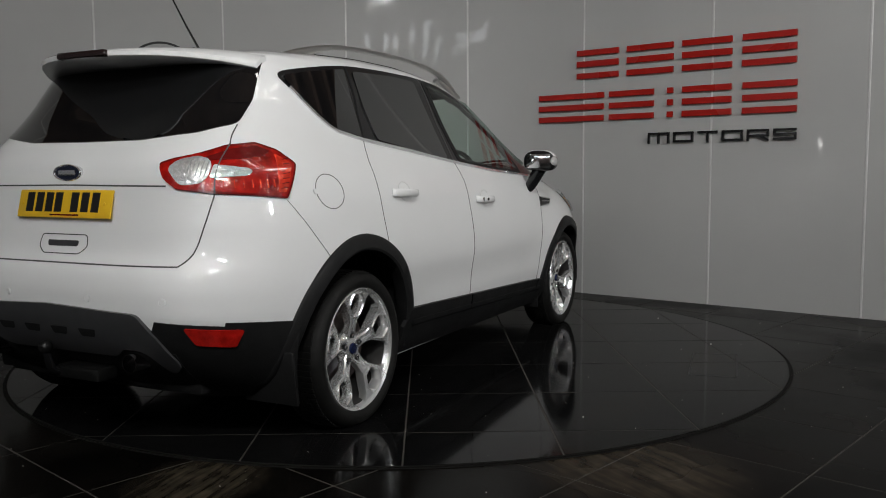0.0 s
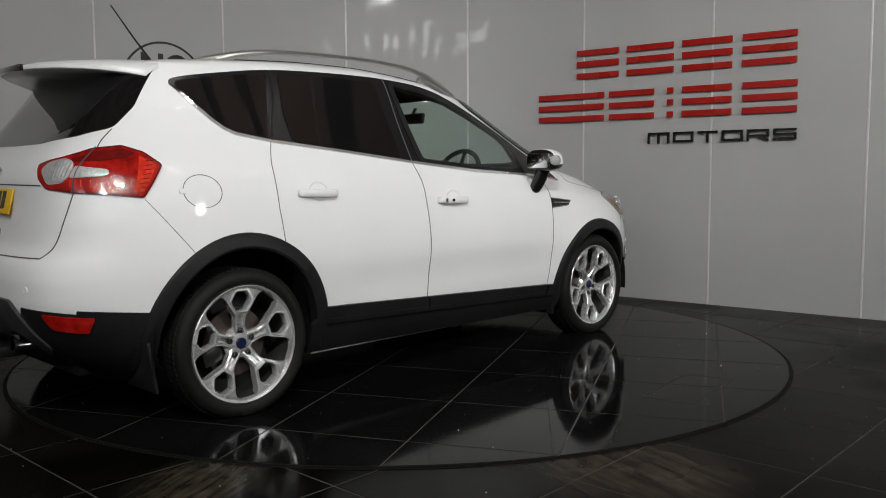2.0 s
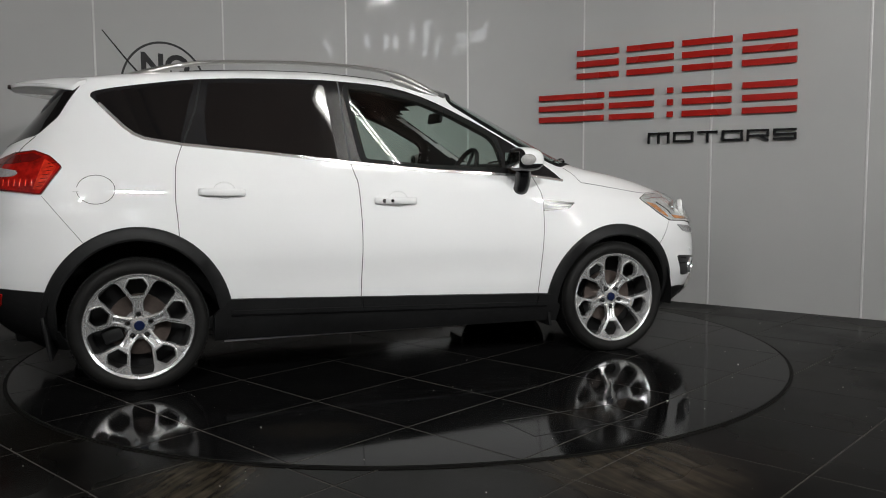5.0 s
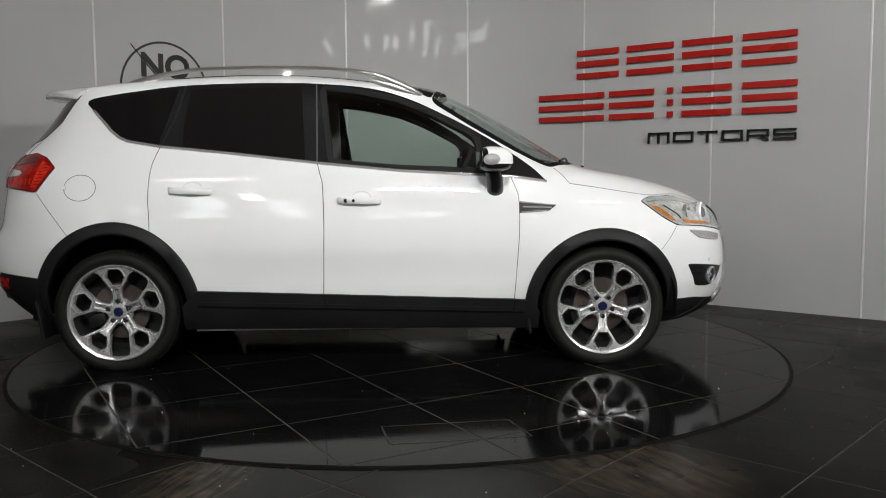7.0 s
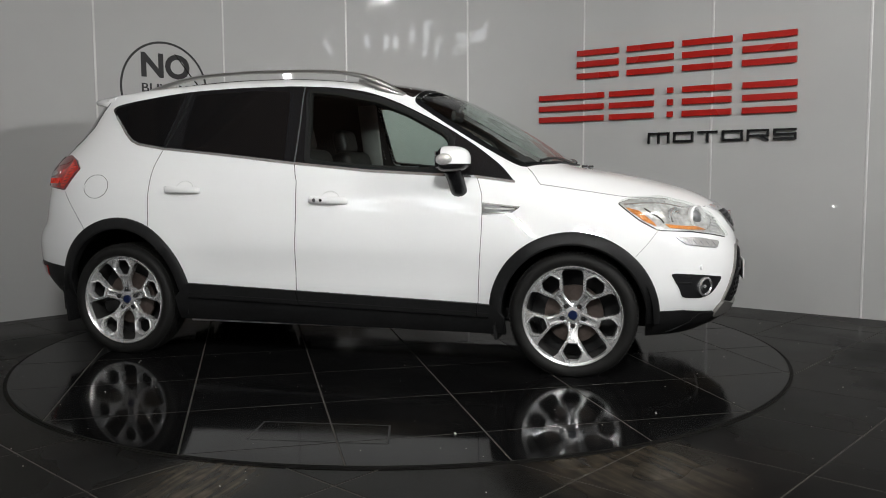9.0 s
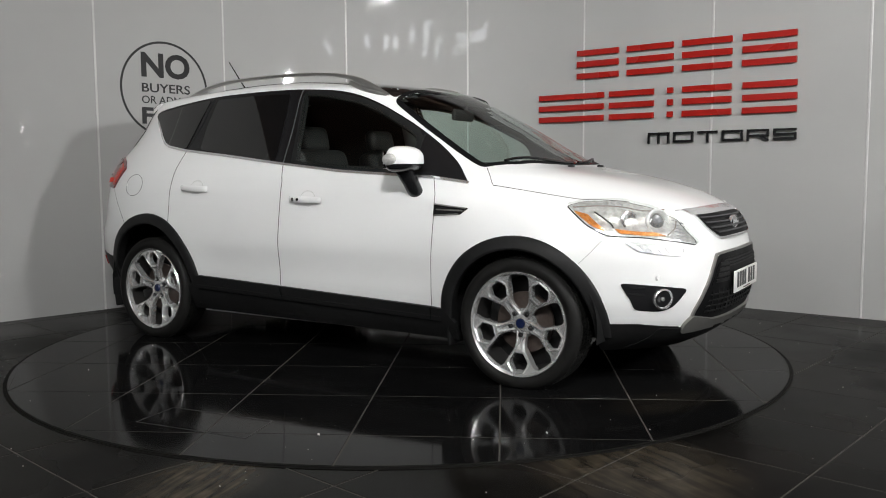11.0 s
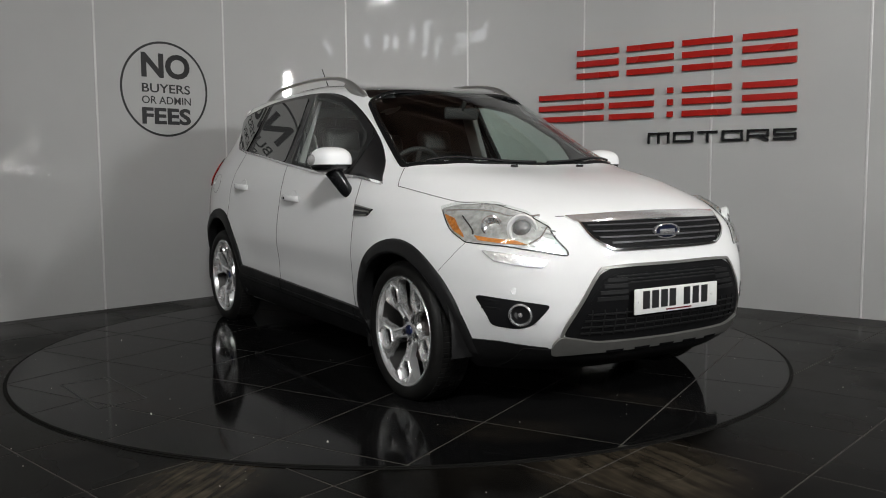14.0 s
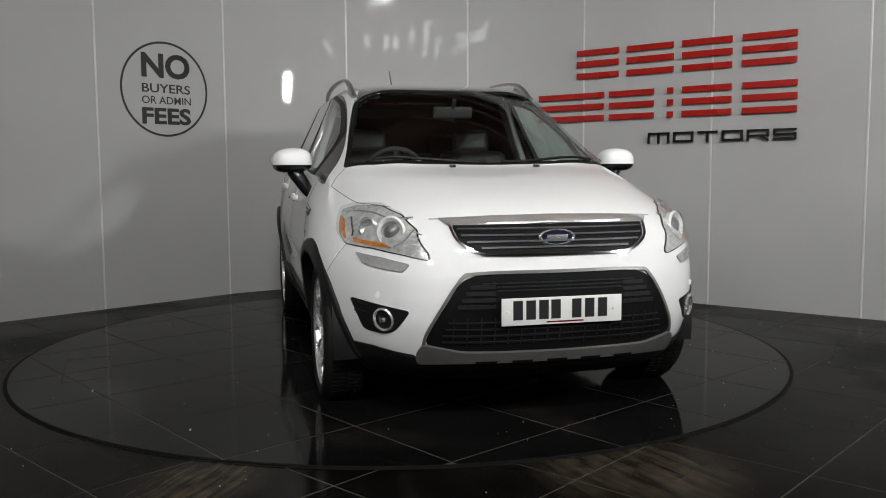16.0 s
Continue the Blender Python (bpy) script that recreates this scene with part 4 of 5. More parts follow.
def build_front():
    # upper grille: dark field, chrome bars, chrome head strip, badge
    grille = rounded([(-0.425, 0.862), (0.425, 0.862), (0.405, 0.80), (0.335, 0.757), (0.29, 0.748), (-0.29, 0.748), (-0.335, 0.757), (-0.405, 0.80)], 0.02)
    part("grille", patch("front", grille, 0.004, 0.04), FRIT, car, "gloss black upper grille")
    for z, w in ((0.842, 0.405), (0.818, 0.395), (0.794, 0.375), (0.771, 0.32)):
        part("grille_bar", ribbon("front", [(-w, z), (0, z), (w, z)], 0.008, 0.012), SKIDR, car, "dark grille bar")
    edge = [(-0.432, 0.864), (-0.410, 0.800), (-0.335, 0.752), (-0.27, 0.743), (0, 0.741), (0.27, 0.743), (0.335, 0.752), (0.410, 0.800), (0.432, 0.864)]
    part("grille_edge", ribbon("front", curve_pts(edge, 5), 0.010, 0.010), CHROME, car, "thin chrome grille edge")
    strip = [(-0.47, 0.885), (-0.25, 0.894), (0, 0.897), (0.25, 0.894), (0.47, 0.885), (0.44, 0.857), (0, 0.864), (-0.44, 0.857)]
    part("chrome_strip", patch("front", rounded(strip, 0.01), 0.008, 0.012, dome=0.006), BRIGHT, car, "chrome strip over the grille")
    q, _ = onto("front", 0, 0.812)
    badge(q + Vector((0.012, 0, 0)), pose(0, 0, 0, 90, 0, 90))
    # lower grille
    low = rounded([(-0.535, 0.385), (-0.515, 0.45), (-0.405, 0.632), (-0.325, 0.662), (0.325, 0.662), (0.405, 0.632), (0.515, 0.45), (0.535, 0.385), (0.38, 0.362), (0, 0.355), (-0.38, 0.362)], 0.03)
    part("lower_grille", patch("front", offset_poly(low, 0.012), 0.004, 0.04), FRIT, car, "black lower grille opening")
    rimline = [(0.548, 0.380), (0.528, 0.455), (0.418, 0.640), (0.335, 0.672), (0, 0.674), (-0.335, 0.672), (-0.418, 0.640), (-0.528, 0.455), (-0.548, 0.380)]
    part("grille_surround", ribbon("front", curve_pts(rimline, 6), 0.013, 0.011), SKID, car, "silver-grey frame round the lower grille")
    for z, w0, w1 in ((0.618, 0.275, 0.375), (0.592, 0.275, 0.392), (0.566, 0.275, 0.41), (0.540, 0.275, 0.425)):
        for s in (-1, 1):
            part("grille_slat", ribbon("front", [(s * w0, z), (s * w1, z)], 0.016, 0.013), DARKGREY, car)
    part("grille_panel", patch("front", rounded([(-0.462, 0.515), (-0.39, 0.622), (-0.32, 0.645), (0.32, 0.645), (0.39, 0.622), (0.462, 0.515)], 0.03), 0.007, 0.04), FRIT, car, "black panel behind the plate")
    for z, w in ((0.632, 0.33), (0.617, 0.27), (0.602, 0.27)):
        part("grille_slat", ribbon("front", [(-w, z), (0, z), (w, z)], 0.006, 0.012), DARKGREY, car)
    for z, w in ((0.475, 0.46), (0.448, 0.47), (0.421, 0.48), (0.395, 0.48)):
        part("grille_slat", ribbon("front", [(-w, z), (0, z), (w, z)], 0.007, 0.010), CLAD, car)
    for k in range(-8, 9):
        part("grille_rib", ribbon("front", [(k * 0.055, 0.385), (k * 0.055, 0.495)], 0.005, 0.009), CLAD, car)
    # skid plate
    skid = rounded([(-0.552, 0.385), (-0.40, 0.356), (0, 0.350), (0.40, 0.356), (0.552, 0.385), (0.572, 0.345), (0.560, 0.298), (0.42, 0.308), (-0.42, 0.308), (-0.560, 0.298), (-0.572, 0.345)], 0.02)
    part("skid_plate", patch("front", skid, 0.018, 0.04), SKID, car, "silver skid plate under the bumper")
    for y in (-0.30, -0.15, 0.0, 0.15, 0.30):
        part("skid_slot", patch("front", rounded([(y - 0.046, 0.318), (y + 0.046, 0.318), (y + 0.040, 0.306), (y - 0.040, 0.306)], 0.004), 0.0195, 0.03), FRIT, car)
    part("lower_lip", patch("front", rounded([(-0.66, 0.330), (-0.42, 0.312), (0.42, 0.312), (0.66, 0.330), (0.66, 0.21), (-0.66, 0.21)], 0.02), 0.010, 0.05), CLAD, car, "black lower lip")
    plate(onto("front", 0, 0.52)[0].x + 0.022, 0.519, PLATEW, 1, "white front plate with dark bars")
    for s in (-1, 1):
        pocket = [(s * 0.812, 0.553), (s * 0.600, 0.518), (s * 0.655, 0.428), (s * 0.693, 0.411), (s * 0.761, 0.420)]
        pocket = rounded(pocket if s > 0 else pocket, 0.02)
        part("fog_pocket", patch("front", pocket, 0.003, 0.03), BLACKG, car, "black fog lamp recess")
        for k in range(2):
            part("pocket_rib", ribbon("front", [(s * 0.750, 0.525 - 0.03 * k), (s * 0.792, 0.535 - 0.035 * k)], 0.010, 0.006), DARKGREY, car)
        q, nrm = onto("front", s * 0.695, 0.474)
        mm = Matrix.Translation(q - nrm * 0.010) @ (nrm * 1.6 + Vector((0.25, 0, 0))).normalized().to_track_quat("Z", "Y").to_matrix().to_4x4() @ Matrix.Diagonal((0.88, 0.88, 1, 1))
        lamp = part("fog_lamp", lathe([(0.056, -0.02), (0.058, 0.018), (0.050, 0.024), (0.044, 0.014)], 32, mm), BRIGHT, car, "round fog lamp with chrome ring")
        part("lens", lathe([(0.0001, 0.012), (0.025, 0.010), (0.046, 0.004)], 32, mm), FOGLENS, lamp)
        part("bulb", lathe([(0.0001, 0.018), (0.010, 0.016), (0.014, 0.008)], 16, mm), BRIGHT, lamp)
        # headlamp, mapped from the side
        axis = "right" if s < 0 else "left"
        out = rounded([(1.565, 0.911), (1.63, 0.931), (1.78, 0.934), (1.92, 0.899), (2.035, 0.842), (2.115, 0.748), (2.125, 0.720), (2.05, 0.741), (1.94, 0.760), (1.775, 0.771), (1.685, 0.818), (1.61, 0.875)], 0.015)
        head = part("headlamp", patch(axis, out, 0.003, 0.02), BLACKG, car, "clear headlamp with amber indicator and projector")
        part("reflector", patch(axis, offset_poly(out, -0.0035), 0.006, 0.02), REFLECTOR, head)
        part("indicator", patch(axis, rounded([(1.608, 0.886), (1.675, 0.868), (1.755, 0.806), (1.765, 0.790), (1.700, 0.820), (1.625, 0.872)], 0.006), 0.010, 0.02), AMBER, head, "amber indicator lens")
        part("indicator", patch(axis, rounded([(1.805, 0.802), (1.88, 0.792), (1.97, 0.784), (2.015, 0.766), (1.94, 0.770), (1.83, 0.782)], 0.006), 0.010, 0.02), AMBER, head, "amber indicator lens")
        q, nrm = onto(axis, 1.965, 0.832)
        z_axis = Vector((0.80, s * 0.55, 0.10)).normalized()
        mm = Matrix.Translation(q + nrm * 0.002) @ z_axis.to_track_quat("Z", "Y").to_matrix().to_4x4()
        part("projector_ring", lathe([(0.062, -0.01), (0.066, 0.010), (0.058, 0.018), (0.046, 0.006)], 36, mm), HALO, head, "chrome ring, paled in colour as if brightly lit")
        part("projector", lathe([(0.0001, 0.026), (0.02, 0.022), (0.034, 0.012), (0.040, 0.002)], 32, mm), FOGLENS, head, "glassy projector lens")
        q, nrm = onto(axis, 1.850, 0.845)
        mm = Matrix.Translation(q) @ z_axis.to_track_quat("Z", "Y").to_matrix().to_4x4()
        part("bowl", lathe([(0.0001, 0.0), (0.02, 0.004), (0.036, 0.016), (0.040, 0.014)], 28, mm), BRIGHT, head)
        for k in range(5):
            part("rib", ribbon(axis, [(1.66 + 0.030 * k, 0.922), (1.685 + 0.030 * k, 0.908)], 0.006, 0.009), PALER, head)
        q, nrm = onto(axis, 1.850, 0.845)
        part("bowl_ring", lathe([(0.042, -0.004), (0.046, 0.014), (0.040, 0.018)], 28, Matrix.Translation(q) @ z_axis.to_track_quat("Z", "Y").to_matrix().to_4x4()), BRIGHT, head)
        for k in range(6):
            part("flute", ribbon(axis, [(2.015 + 0.006 * k, 0.838 - 0.016 * k), (2.060 + 0.008 * k, 0.822 - 0.016 * k)], 0.003, 0.009), PALER, head)
        part("divider", ribbon(axis, curve_pts([(1.60, 0.900), (1.70, 0.905), (1.80, 0.900), (1.90, 0.880), (1.97, 0.885)]), 0.008, 0.010), BRIGHT, head)
        part("divider", ribbon(axis, curve_pts([(2.015, 0.770), (2.035, 0.800), (2.030, 0.838)]), 0.006, 0.010), BRIGHT, head)
        part("divider", ribbon(axis, curve_pts([(1.70, 0.880), (1.78, 0.830), (1.80, 0.805)]), 0.006, 0.010), DARKGREY, head)
        cov = patch(axis, offset_poly(out, -0.002), 0.022, 0.018)
        c = part("cover", cov, CLEAR, head, "clear lamp cover")
        c.visible_shadow = False
        # daytime strip under it
        drl = rounded([(1.855, 0.742), (1.99, 0.728), (2.085, 0.706), (2.075, 0.674), (1.99, 0.686), (1.915, 0.700)], 0.01)
        d = part("daytime_lamp", patch(axis, drl, 0.005, 0.02), CLRLENS, car, "clear daytime running lamp strip")
        part("lamp_edge", ribbon(axis, drl + drl[:1], 0.003, 0.006), PALER, d)
        for k in range(5):
            f = k / 4
            part("divider", ribbon(axis, [(1.915 + 0.135 * f, 0.727 - 0.021 * f), (1.935 + 0.130 * f, 0.704 - 0.018 * f)], 0.003, 0.0075), PALER, d)
        q, _ = onto("front", s * 0.715, 0.576)
        sensor(q, pose(0, 0, 0, 0, 90, s * 25))
    # bonnet lines and jets
    hood = [(1.085, -0.722), (1.150, -0.792)] + curve_pts([(1.165, -0.803), (1.40, -0.775), (1.60, -0.740), (1.70, -0.695), (1.82, -0.625)], 6)
    part("bonnet_seam", ribbon("top", hood, 0.0034), SEAM, car, "gap along the bonnet edge")
    part("bonnet_seam", ribbon("top", [(a, -b) for a, b in hood], 0.0034), SEAM, car, "gap along the bonnet edge")
    for s in (-1, 1):
        part("bonnet_seam", ribbon("front", [(s * 0.465, 0.886), (s * 0.50, 0.885)], 0.004), SEAM, car, "gap along the bonnet edge")
    for s in (-1, 1):
        q, _ = onto("top", 1.325, s * 0.22)
        part("washer_jet", bm_box(0.035, 0.028, 0.014, Matrix.Translation(q + Vector((0.02, 0, 0.004))), 0.005), BLACKG, car, "black washer jet")


def sensor(q, turn):
    part("parking_sensor", lathe([(0.0001, 0.004), (0.010, 0.004), (0.011, 0.0025), (0.013, 0.0035), (0.015, -0.004)], 20, Matrix.Translation(q) @ turn), WHITE, car, "small round parking sensor")


def badge(q, turn):
    """A plain oval badge: chrome rim and blue field with a pale bar."""
    m = Matrix.Translation(q) @ turn
    sc = Matrix.Diagonal((1, 0.42, 1, 1))
    b = part("badge", lathe([(0.078, -0.012), (0.080, 0.004), (0.074, 0.007), (0.066, 0.003)], 40, m @ sc), BRIGHT, car, "oval badge with chrome rim")
    part("badge_field", lathe([(0.0001, 0.0045), (0.070, 0.003)], 40, m @ sc), BLUE, b, "dark blue enamel")
    part("badge_mark", bm_box(0.092, 0.020, 0.002, m @ pose(0, 0, 0.0058), 0.0008), BRIGHT, b, "plain pale bar")


def plate(x, z, material, way, label):
    """A number plate whose characters are plain dark bars."""
    tilt = 0 if way > 0 else -14
    m = pose(x, 0, z, 0, 0 if way > 0 else 0, 0) @ (pose(0, 0, 0, 0, 0, 0) if way > 0 else pose(0, 0, 0, 0, tilt, 180))
    p = part("number_plate", bm_box(0.008, 0.520, 0.111, m, 0.003), material, car, label)
    for k, y in enumerate((-0.192, -0.137, -0.082, -0.030, 0.060, 0.117, 0.174)):
        part("bar", bm_box(0.0012, 0.041, 0.078, m @ pose(0.0044, y, 0.006)), VINYL, p)
    part("bar", bm_box(0.0012, 0.16, 0.006, m @ pose(0.0044, 0.01, -0.045)), DKRED, p)
    for y in (-0.235, 0.222):
        part("screw", lathe([(0.0001, 0.003), (0.006, 0.002), (0.007, 0)], 12, m @ pose(0.004, y, 0, 0, 90, 0)), ENAMEL if way > 0 else YELLOW, p)
    return p


def build_windscreen():
    frit = band("top", WINDSCREEN, 0.006, -0.022, 0.0024, 0.006)
    part("windscreen_edge", frit, FRIT, car, "black band round the windscreen")
    g = part("windscreen", patch("top", offset_poly(WINDSCREEN, -0.004), 0.0030, 0.04, skirt=0.001, even=0.0), TINT, car, "lightly tinted windscreen")
    g.visible_shadow = False
    # black roof panel over the windscreen
    roof = rounded([(0.395, -0.555), (0.465, -0.25), (0.480, 0.0), (0.465, 0.25), (0.395, 0.555), (0.25, 0.515), (-0.30, 0.50), (-1.10, 0.47), (-1.10, -0.47), (-0.30, -0.50), (0.25, -0.515)], 0.04)
    part("roof_glass", patch("top", roof, 0.003, 0.05), PRIVACY, car, "black glass roof panel")
    for y0, y1 in ((-0.62, -0.02), (0.06, 0.60)):
        pts = [onto("top", 1.265 - 0.13 * (abs(y) / 0.62) ** 2, y, 0.010)[0] for y in np.linspace(y0, y1, 10)]
        part("wiper", sweep(pts, [(0.007, 0.007)] * 10, 8), BLACKG, car, "black wiper arm")
    # rear of the roof: aerial
    q, _ = onto("top", -1.34, 0.0)
    q = q + Vector((0.06, 0, 0.002))
    part("aerial_base", bm_box(0.07, 0.04, 0.03, Matrix.Translation(q + Vector((0, 0, 0.01))), 0.012), BLACKG, car, "black aerial foot")
    part("aerial", sweep([q + Vector((0, 0, 0.01)), q + Vector((-0.10, 0, 0.13)), q + Vector((-0.215, 0, 0.28))], [(0.006, 0.006), (0.0045, 0.0045), (0.003, 0.003)], 8), BLACKG, car, "thin black whip aerial")


def build_rear():
    gh = [(0.0, 1.205), (0.31, 1.208), (0.535, 1.234), (0.634, 1.270), (0.624, 1.36), (0.604, 1.47), (0.585, 1.545)]
    glass = rounded(gh + [(-y, z) for y, z in gh[:0:-1]], 0.02)
    part("rear_window", patch("rear", glass, 0.004, 0.035), PRIVACY, car, "dark privacy rear window")
    # spoiler
    bm = bmesh.new()
    rows = []
    n = 28
    for i in range(n + 1):
        k = -1 + 2 * i / n
        y, k = 0.592 * k, abs(k)
        zt = 1.604 - 0.034 * k ** 2 - 0.022 * k ** 6
        tipx = -1.975 + 0.345 * k ** 2.4
        rootx = -1.52 - 0.04 * k ** 4
        midx = (tipx + rootx) / 2
        zd = zt - 0.045 + 0.022 * k
        prof = [(rootx, zt + 0.010), (midx, zt + 0.000), (tipx + 0.02, zd + 0.008), (tipx, zd - 0.002), (tipx + 0.002, zd - 0.020), (tipx + 0.016, zd - 0.027), (midx, zd - 0.035), (rootx, zd - 0.035)]
        rows.append([bm.verts.new((x, y, z)) for x, z in prof])
    for r, r2 in zip(rows, rows[1:]):
        for k in range(len(r)):
            bm.faces.new((r[k], r[(k + 1) % len(r)], r2[(k + 1) % len(r)], r2[k]))
    bm.faces.new(rows[0])
    bm.faces.new(rows[-1])
    bmesh.ops.recalc_face_normals(bm, faces=bm.faces)
    part("spoiler", bm, WHITE, car, "white roof spoiler over the rear window", angle=50)
    part("brake_lamp", bm_box(0.03, 0.27, 0.026, pose(-1.966, 0, 1.553, 0, 8, 0), 0.006), SMOKE, car, "dark high-level brake lamp")
    for s in (-1, 1):
        axis = "right" if s < 0 else "left"
        # tail lamps: seen from behind and from the side
        side = rounded([(-2.033, 1.113), (-2.01, 1.131), (-1.892, 1.179), (-1.798, 1.191), (-1.727, 1.164), (-1.674, 1.113), (-1.768, 0.984), (-1.886, 0.999), (-1.992, 1.008), (-2.042, 1.023)], 0.008)
        lamp = part("tail_lamp", patch(axis, side, 0.008, 0.015), REDLENS, car, "red and clear tail lamp")
        inner = [(s * 0.460, 1.108), (s * 0.515, 1.128), (s * 0.60, 1.155), (s * 0.60, 1.018), (s * 0.540, 1.024), (s * 0.488, 1.060)]
        part("lens", patch("rear", rounded(inner, 0.015), 0.009, 0.02), REDLENS, lamp, "red lens")
        clear = rounded([(s * 0.500, 1.094), (s * 0.530, 1.124), (s * 0.600, 1.140), (s * 0.650, 1.115), (s * 0.652, 1.065), (s * 0.630, 1.040), (s * 0.560, 1.034)], 0.02)
        part("reversing_lens", patch("rear", clear, 0.0125, 0.02), CLRLENS, lamp, "clear reversing lens")
        disc = [(s * 0.612 + 0.040 * math.cos(a), 1.089 + 0.042 * math.sin(a)) for a in np.linspace(0, 2 * math.pi, 25)[:-1]]
        part("round_lens", patch("rear", disc, 0.0145, 0.015, dome=0.004), REFLECTOR, lamp, "round silver lens")
        bar = rounded([(s * 0.655, 1.108), (s * 0.745, 1.094), (s * 0.757, 1.080), (s * 0.750, 1.066), (s * 0.655, 1.060)], 0.008)
        part("clear_bar", patch("rear", bar, 0.0125, 0.02), CLRLENS, lamp)
        part("lamp_seam", ribbon("rear", [(s * 0.661, 1.184), (s * 0.668, 1.10), (s * 0.677, 1.005)], 0.004, 0.0135), SEAM, lamp)
        part("facet", patch(axis, rounded([(-1.748, 1.150), (-1.694, 1.112), (-1.766, 1.004), (-1.800, 1.006)], 0.006), 0.0105, 0.015), BRIGHTRED, lamp, "bright red facet")
        part("facet", patch(axis, rounded([(-1.985, 1.125), (-1.890, 1.166), (-1.800, 1.178), (-1.760, 1.160), (-1.800, 1.140), (-1.90, 1.126)], 0.006), 0.0105, 0.015), DKRED, lamp, "dark red facet")
        for k in range(8):
            x0 = -1.99 + 0.026 * k
            part("rib", ribbon(axis, [(x0, 1.022 + 0.0 * k), (x0 + 0.004, 1.052)], 0.004, 0.0125), BRIGHTRED, lamp)
        for k in range(7):
            z0 = 1.018 + 0.018 * k
            part("rib", ribbon(axis, [(-1.785 + 0.009 * k, z0), (-1.752 + 0.009 * k, z0 + 0.004)], 0.003, 0.0125), DKRED, lamp)
        for k in range(-2, 3):
            part("rib", ribbon("rear", [(s * (0.612 + 0.014 * k), 1.062), (s * (0.612 + 0.014 * k), 1.116)], 0.0025, 0.020), PALER, lamp)
        rim_line = side + side[:1]
        part("lamp_edge", ribbon(axis, rim_line, 0.008, 0.0085), DKRED, lamp)
        part("tailgate_seam", ribbon("rear", curve_pts([(s * 0.634, 1.268), (s * 0.645, 1.225), (s * 0.660, 1.188)]), 0.005), SEAM, car, "gap round the tailgate")
        part("tailgate_seam", ribbon("rear", curve_pts([(s * 0.677, 1.003), (s * 0.655, 0.889), (s * 0.628, 0.786), (s * 0.593, 0.741)]), 0.0055), SEAM, car, "gap round the tailgate")
        refl = rounded([(s * 0.622, 0.524), (s * 0.774, 0.506), (s * 0.745, 0.443), (s * 0.646, 0.459)], 0.010)
        part("rear_reflector", patch("rear", refl, 0.012, 0.03), REDLENS, car, "red reflector in the bumper")
        low = [(s * 0.45, 0.20), (s * 0.50, 0.50), (s * 0.525, 0.544), (s * 0.68, 0.530), (s * 0.80, 0.512), (s * 0.80, 0.30), (s * 0.74, 0.20)]
        part("bumper_corner", patch("rear", low, 0.006, 0.04), CLAD, car, "black lower bumper corner")
        part("tailpipe", lathe([(0.034, 0.0), (0.036, 0.12), (0.032, 0.12), (0.030, 0.0)], 28, pose(-2.03, s * 0.385, 0.375, 0, -90, 0)), CHROME, car, "round chrome tailpipe")
        for y in (0.222, 0.56):
            sensor(onto("rear", s * y, 0.617)[0], pose(0, 0, 0, 0, -90, -s * (6 if y < 0.4 else 20)))
    part("tailgate_seam", ribbon("rear", [(-0.593, 0.741), (-0.3, 0.740), (0, 0.740), (0.3, 0.740), (0.593, 0.741)], 0.0065), SEAM, car, "gap under the tailgate")
    # crease over the plate, its shade drawn as a dark strip
    part("tailgate_crease", ribbon("rear", [(-0.50, 1.033), (0, 1.037), (0.50, 1.033)], 0.006), SEAM, car, "dark strip painted for the shade of the crease over the plate")
    q, _ = onto("rear", 0, 1.085)
    badge(q + Vector((-0.006, 0, 0)), pose(0, 0, 0, 90, 0, -90))
    plate(-2.084, 0.964, YELLOW, -1, "yellow rear plate with dark bars")
    pocket = rounded([(-0.125, 0.845), (0.125, 0.845), (0.135, 0.80), (0.10, 0.772), (-0.10, 0.772), (-0.135, 0.80)], 0.015)
    part("handle_pocket", ribbon("rear", pocket + pocket[:1], 0.004), SEAM, car)
    # the white pocket's shadow, laid on as a flat grey patch
    part("tailgate_handle", patch("rear", rounded([(-0.085, 0.822), (0.085, 0.822), (0.08, 0.800), (-0.08, 0.800)], 0.008), 0.004, 0.03), SKIDR, car, "grey patch painted for the shadow in the tailgate pocket")
    skid = rounded([(-0.46, 0.570), (0, 0.588), (0.46, 0.570), (0.53, 0.47), (0.56, 0.37), (0.50, 0.33), (0.45, 0.43), (0.36, 0.44), (0.30, 0.40), (-0.30, 0.40), (-0.36, 0.44), (-0.45, 0.43), (-0.50, 0.33), (-0.56, 0.37), (-0.53, 0.47)], 0.03)
    part("rear_skid_plate", patch("rear", skid, 0.016, 0.04), SKIDR, car, "grey rear skid plate")
    for y in (-0.206, -0.056, 0.094, 0.244):
        part("skid_slot", patch("rear", rounded([(y - 0.045, 0.505), (y + 0.045, 0.505), (y + 0.035, 0.475), (y - 0.035, 0.475)], 0.008), 0.0175, 0.03), CLAD, car)
    part("rear_lip", patch("rear", [(-0.56, 0.42), (0.56, 0.42), (0.54, 0.205), (-0.54, 0.205)], 0.008, 0.05), CLAD, car, "black rear lip")
    part("tow_bar", sweep([(-1.95, 0, 0.30), (-2.10, 0, 0.29), (-2.18, 0, 0.33), (-2.20, 0, 0.40)], [(0.018, 0.018)] * 4, 12, up=Vector((0, 1, 0))), BLACKG, car, "black tow bar")
    ball = bmesh.new()
    bmesh.ops.create_uvsphere(ball, u_segments=20, v_segments=14, radius=0.028, matrix=pose(-2.20, 0, 0.415))
    part("tow_ball", ball, RIMSTEEL, car, "steel tow ball")
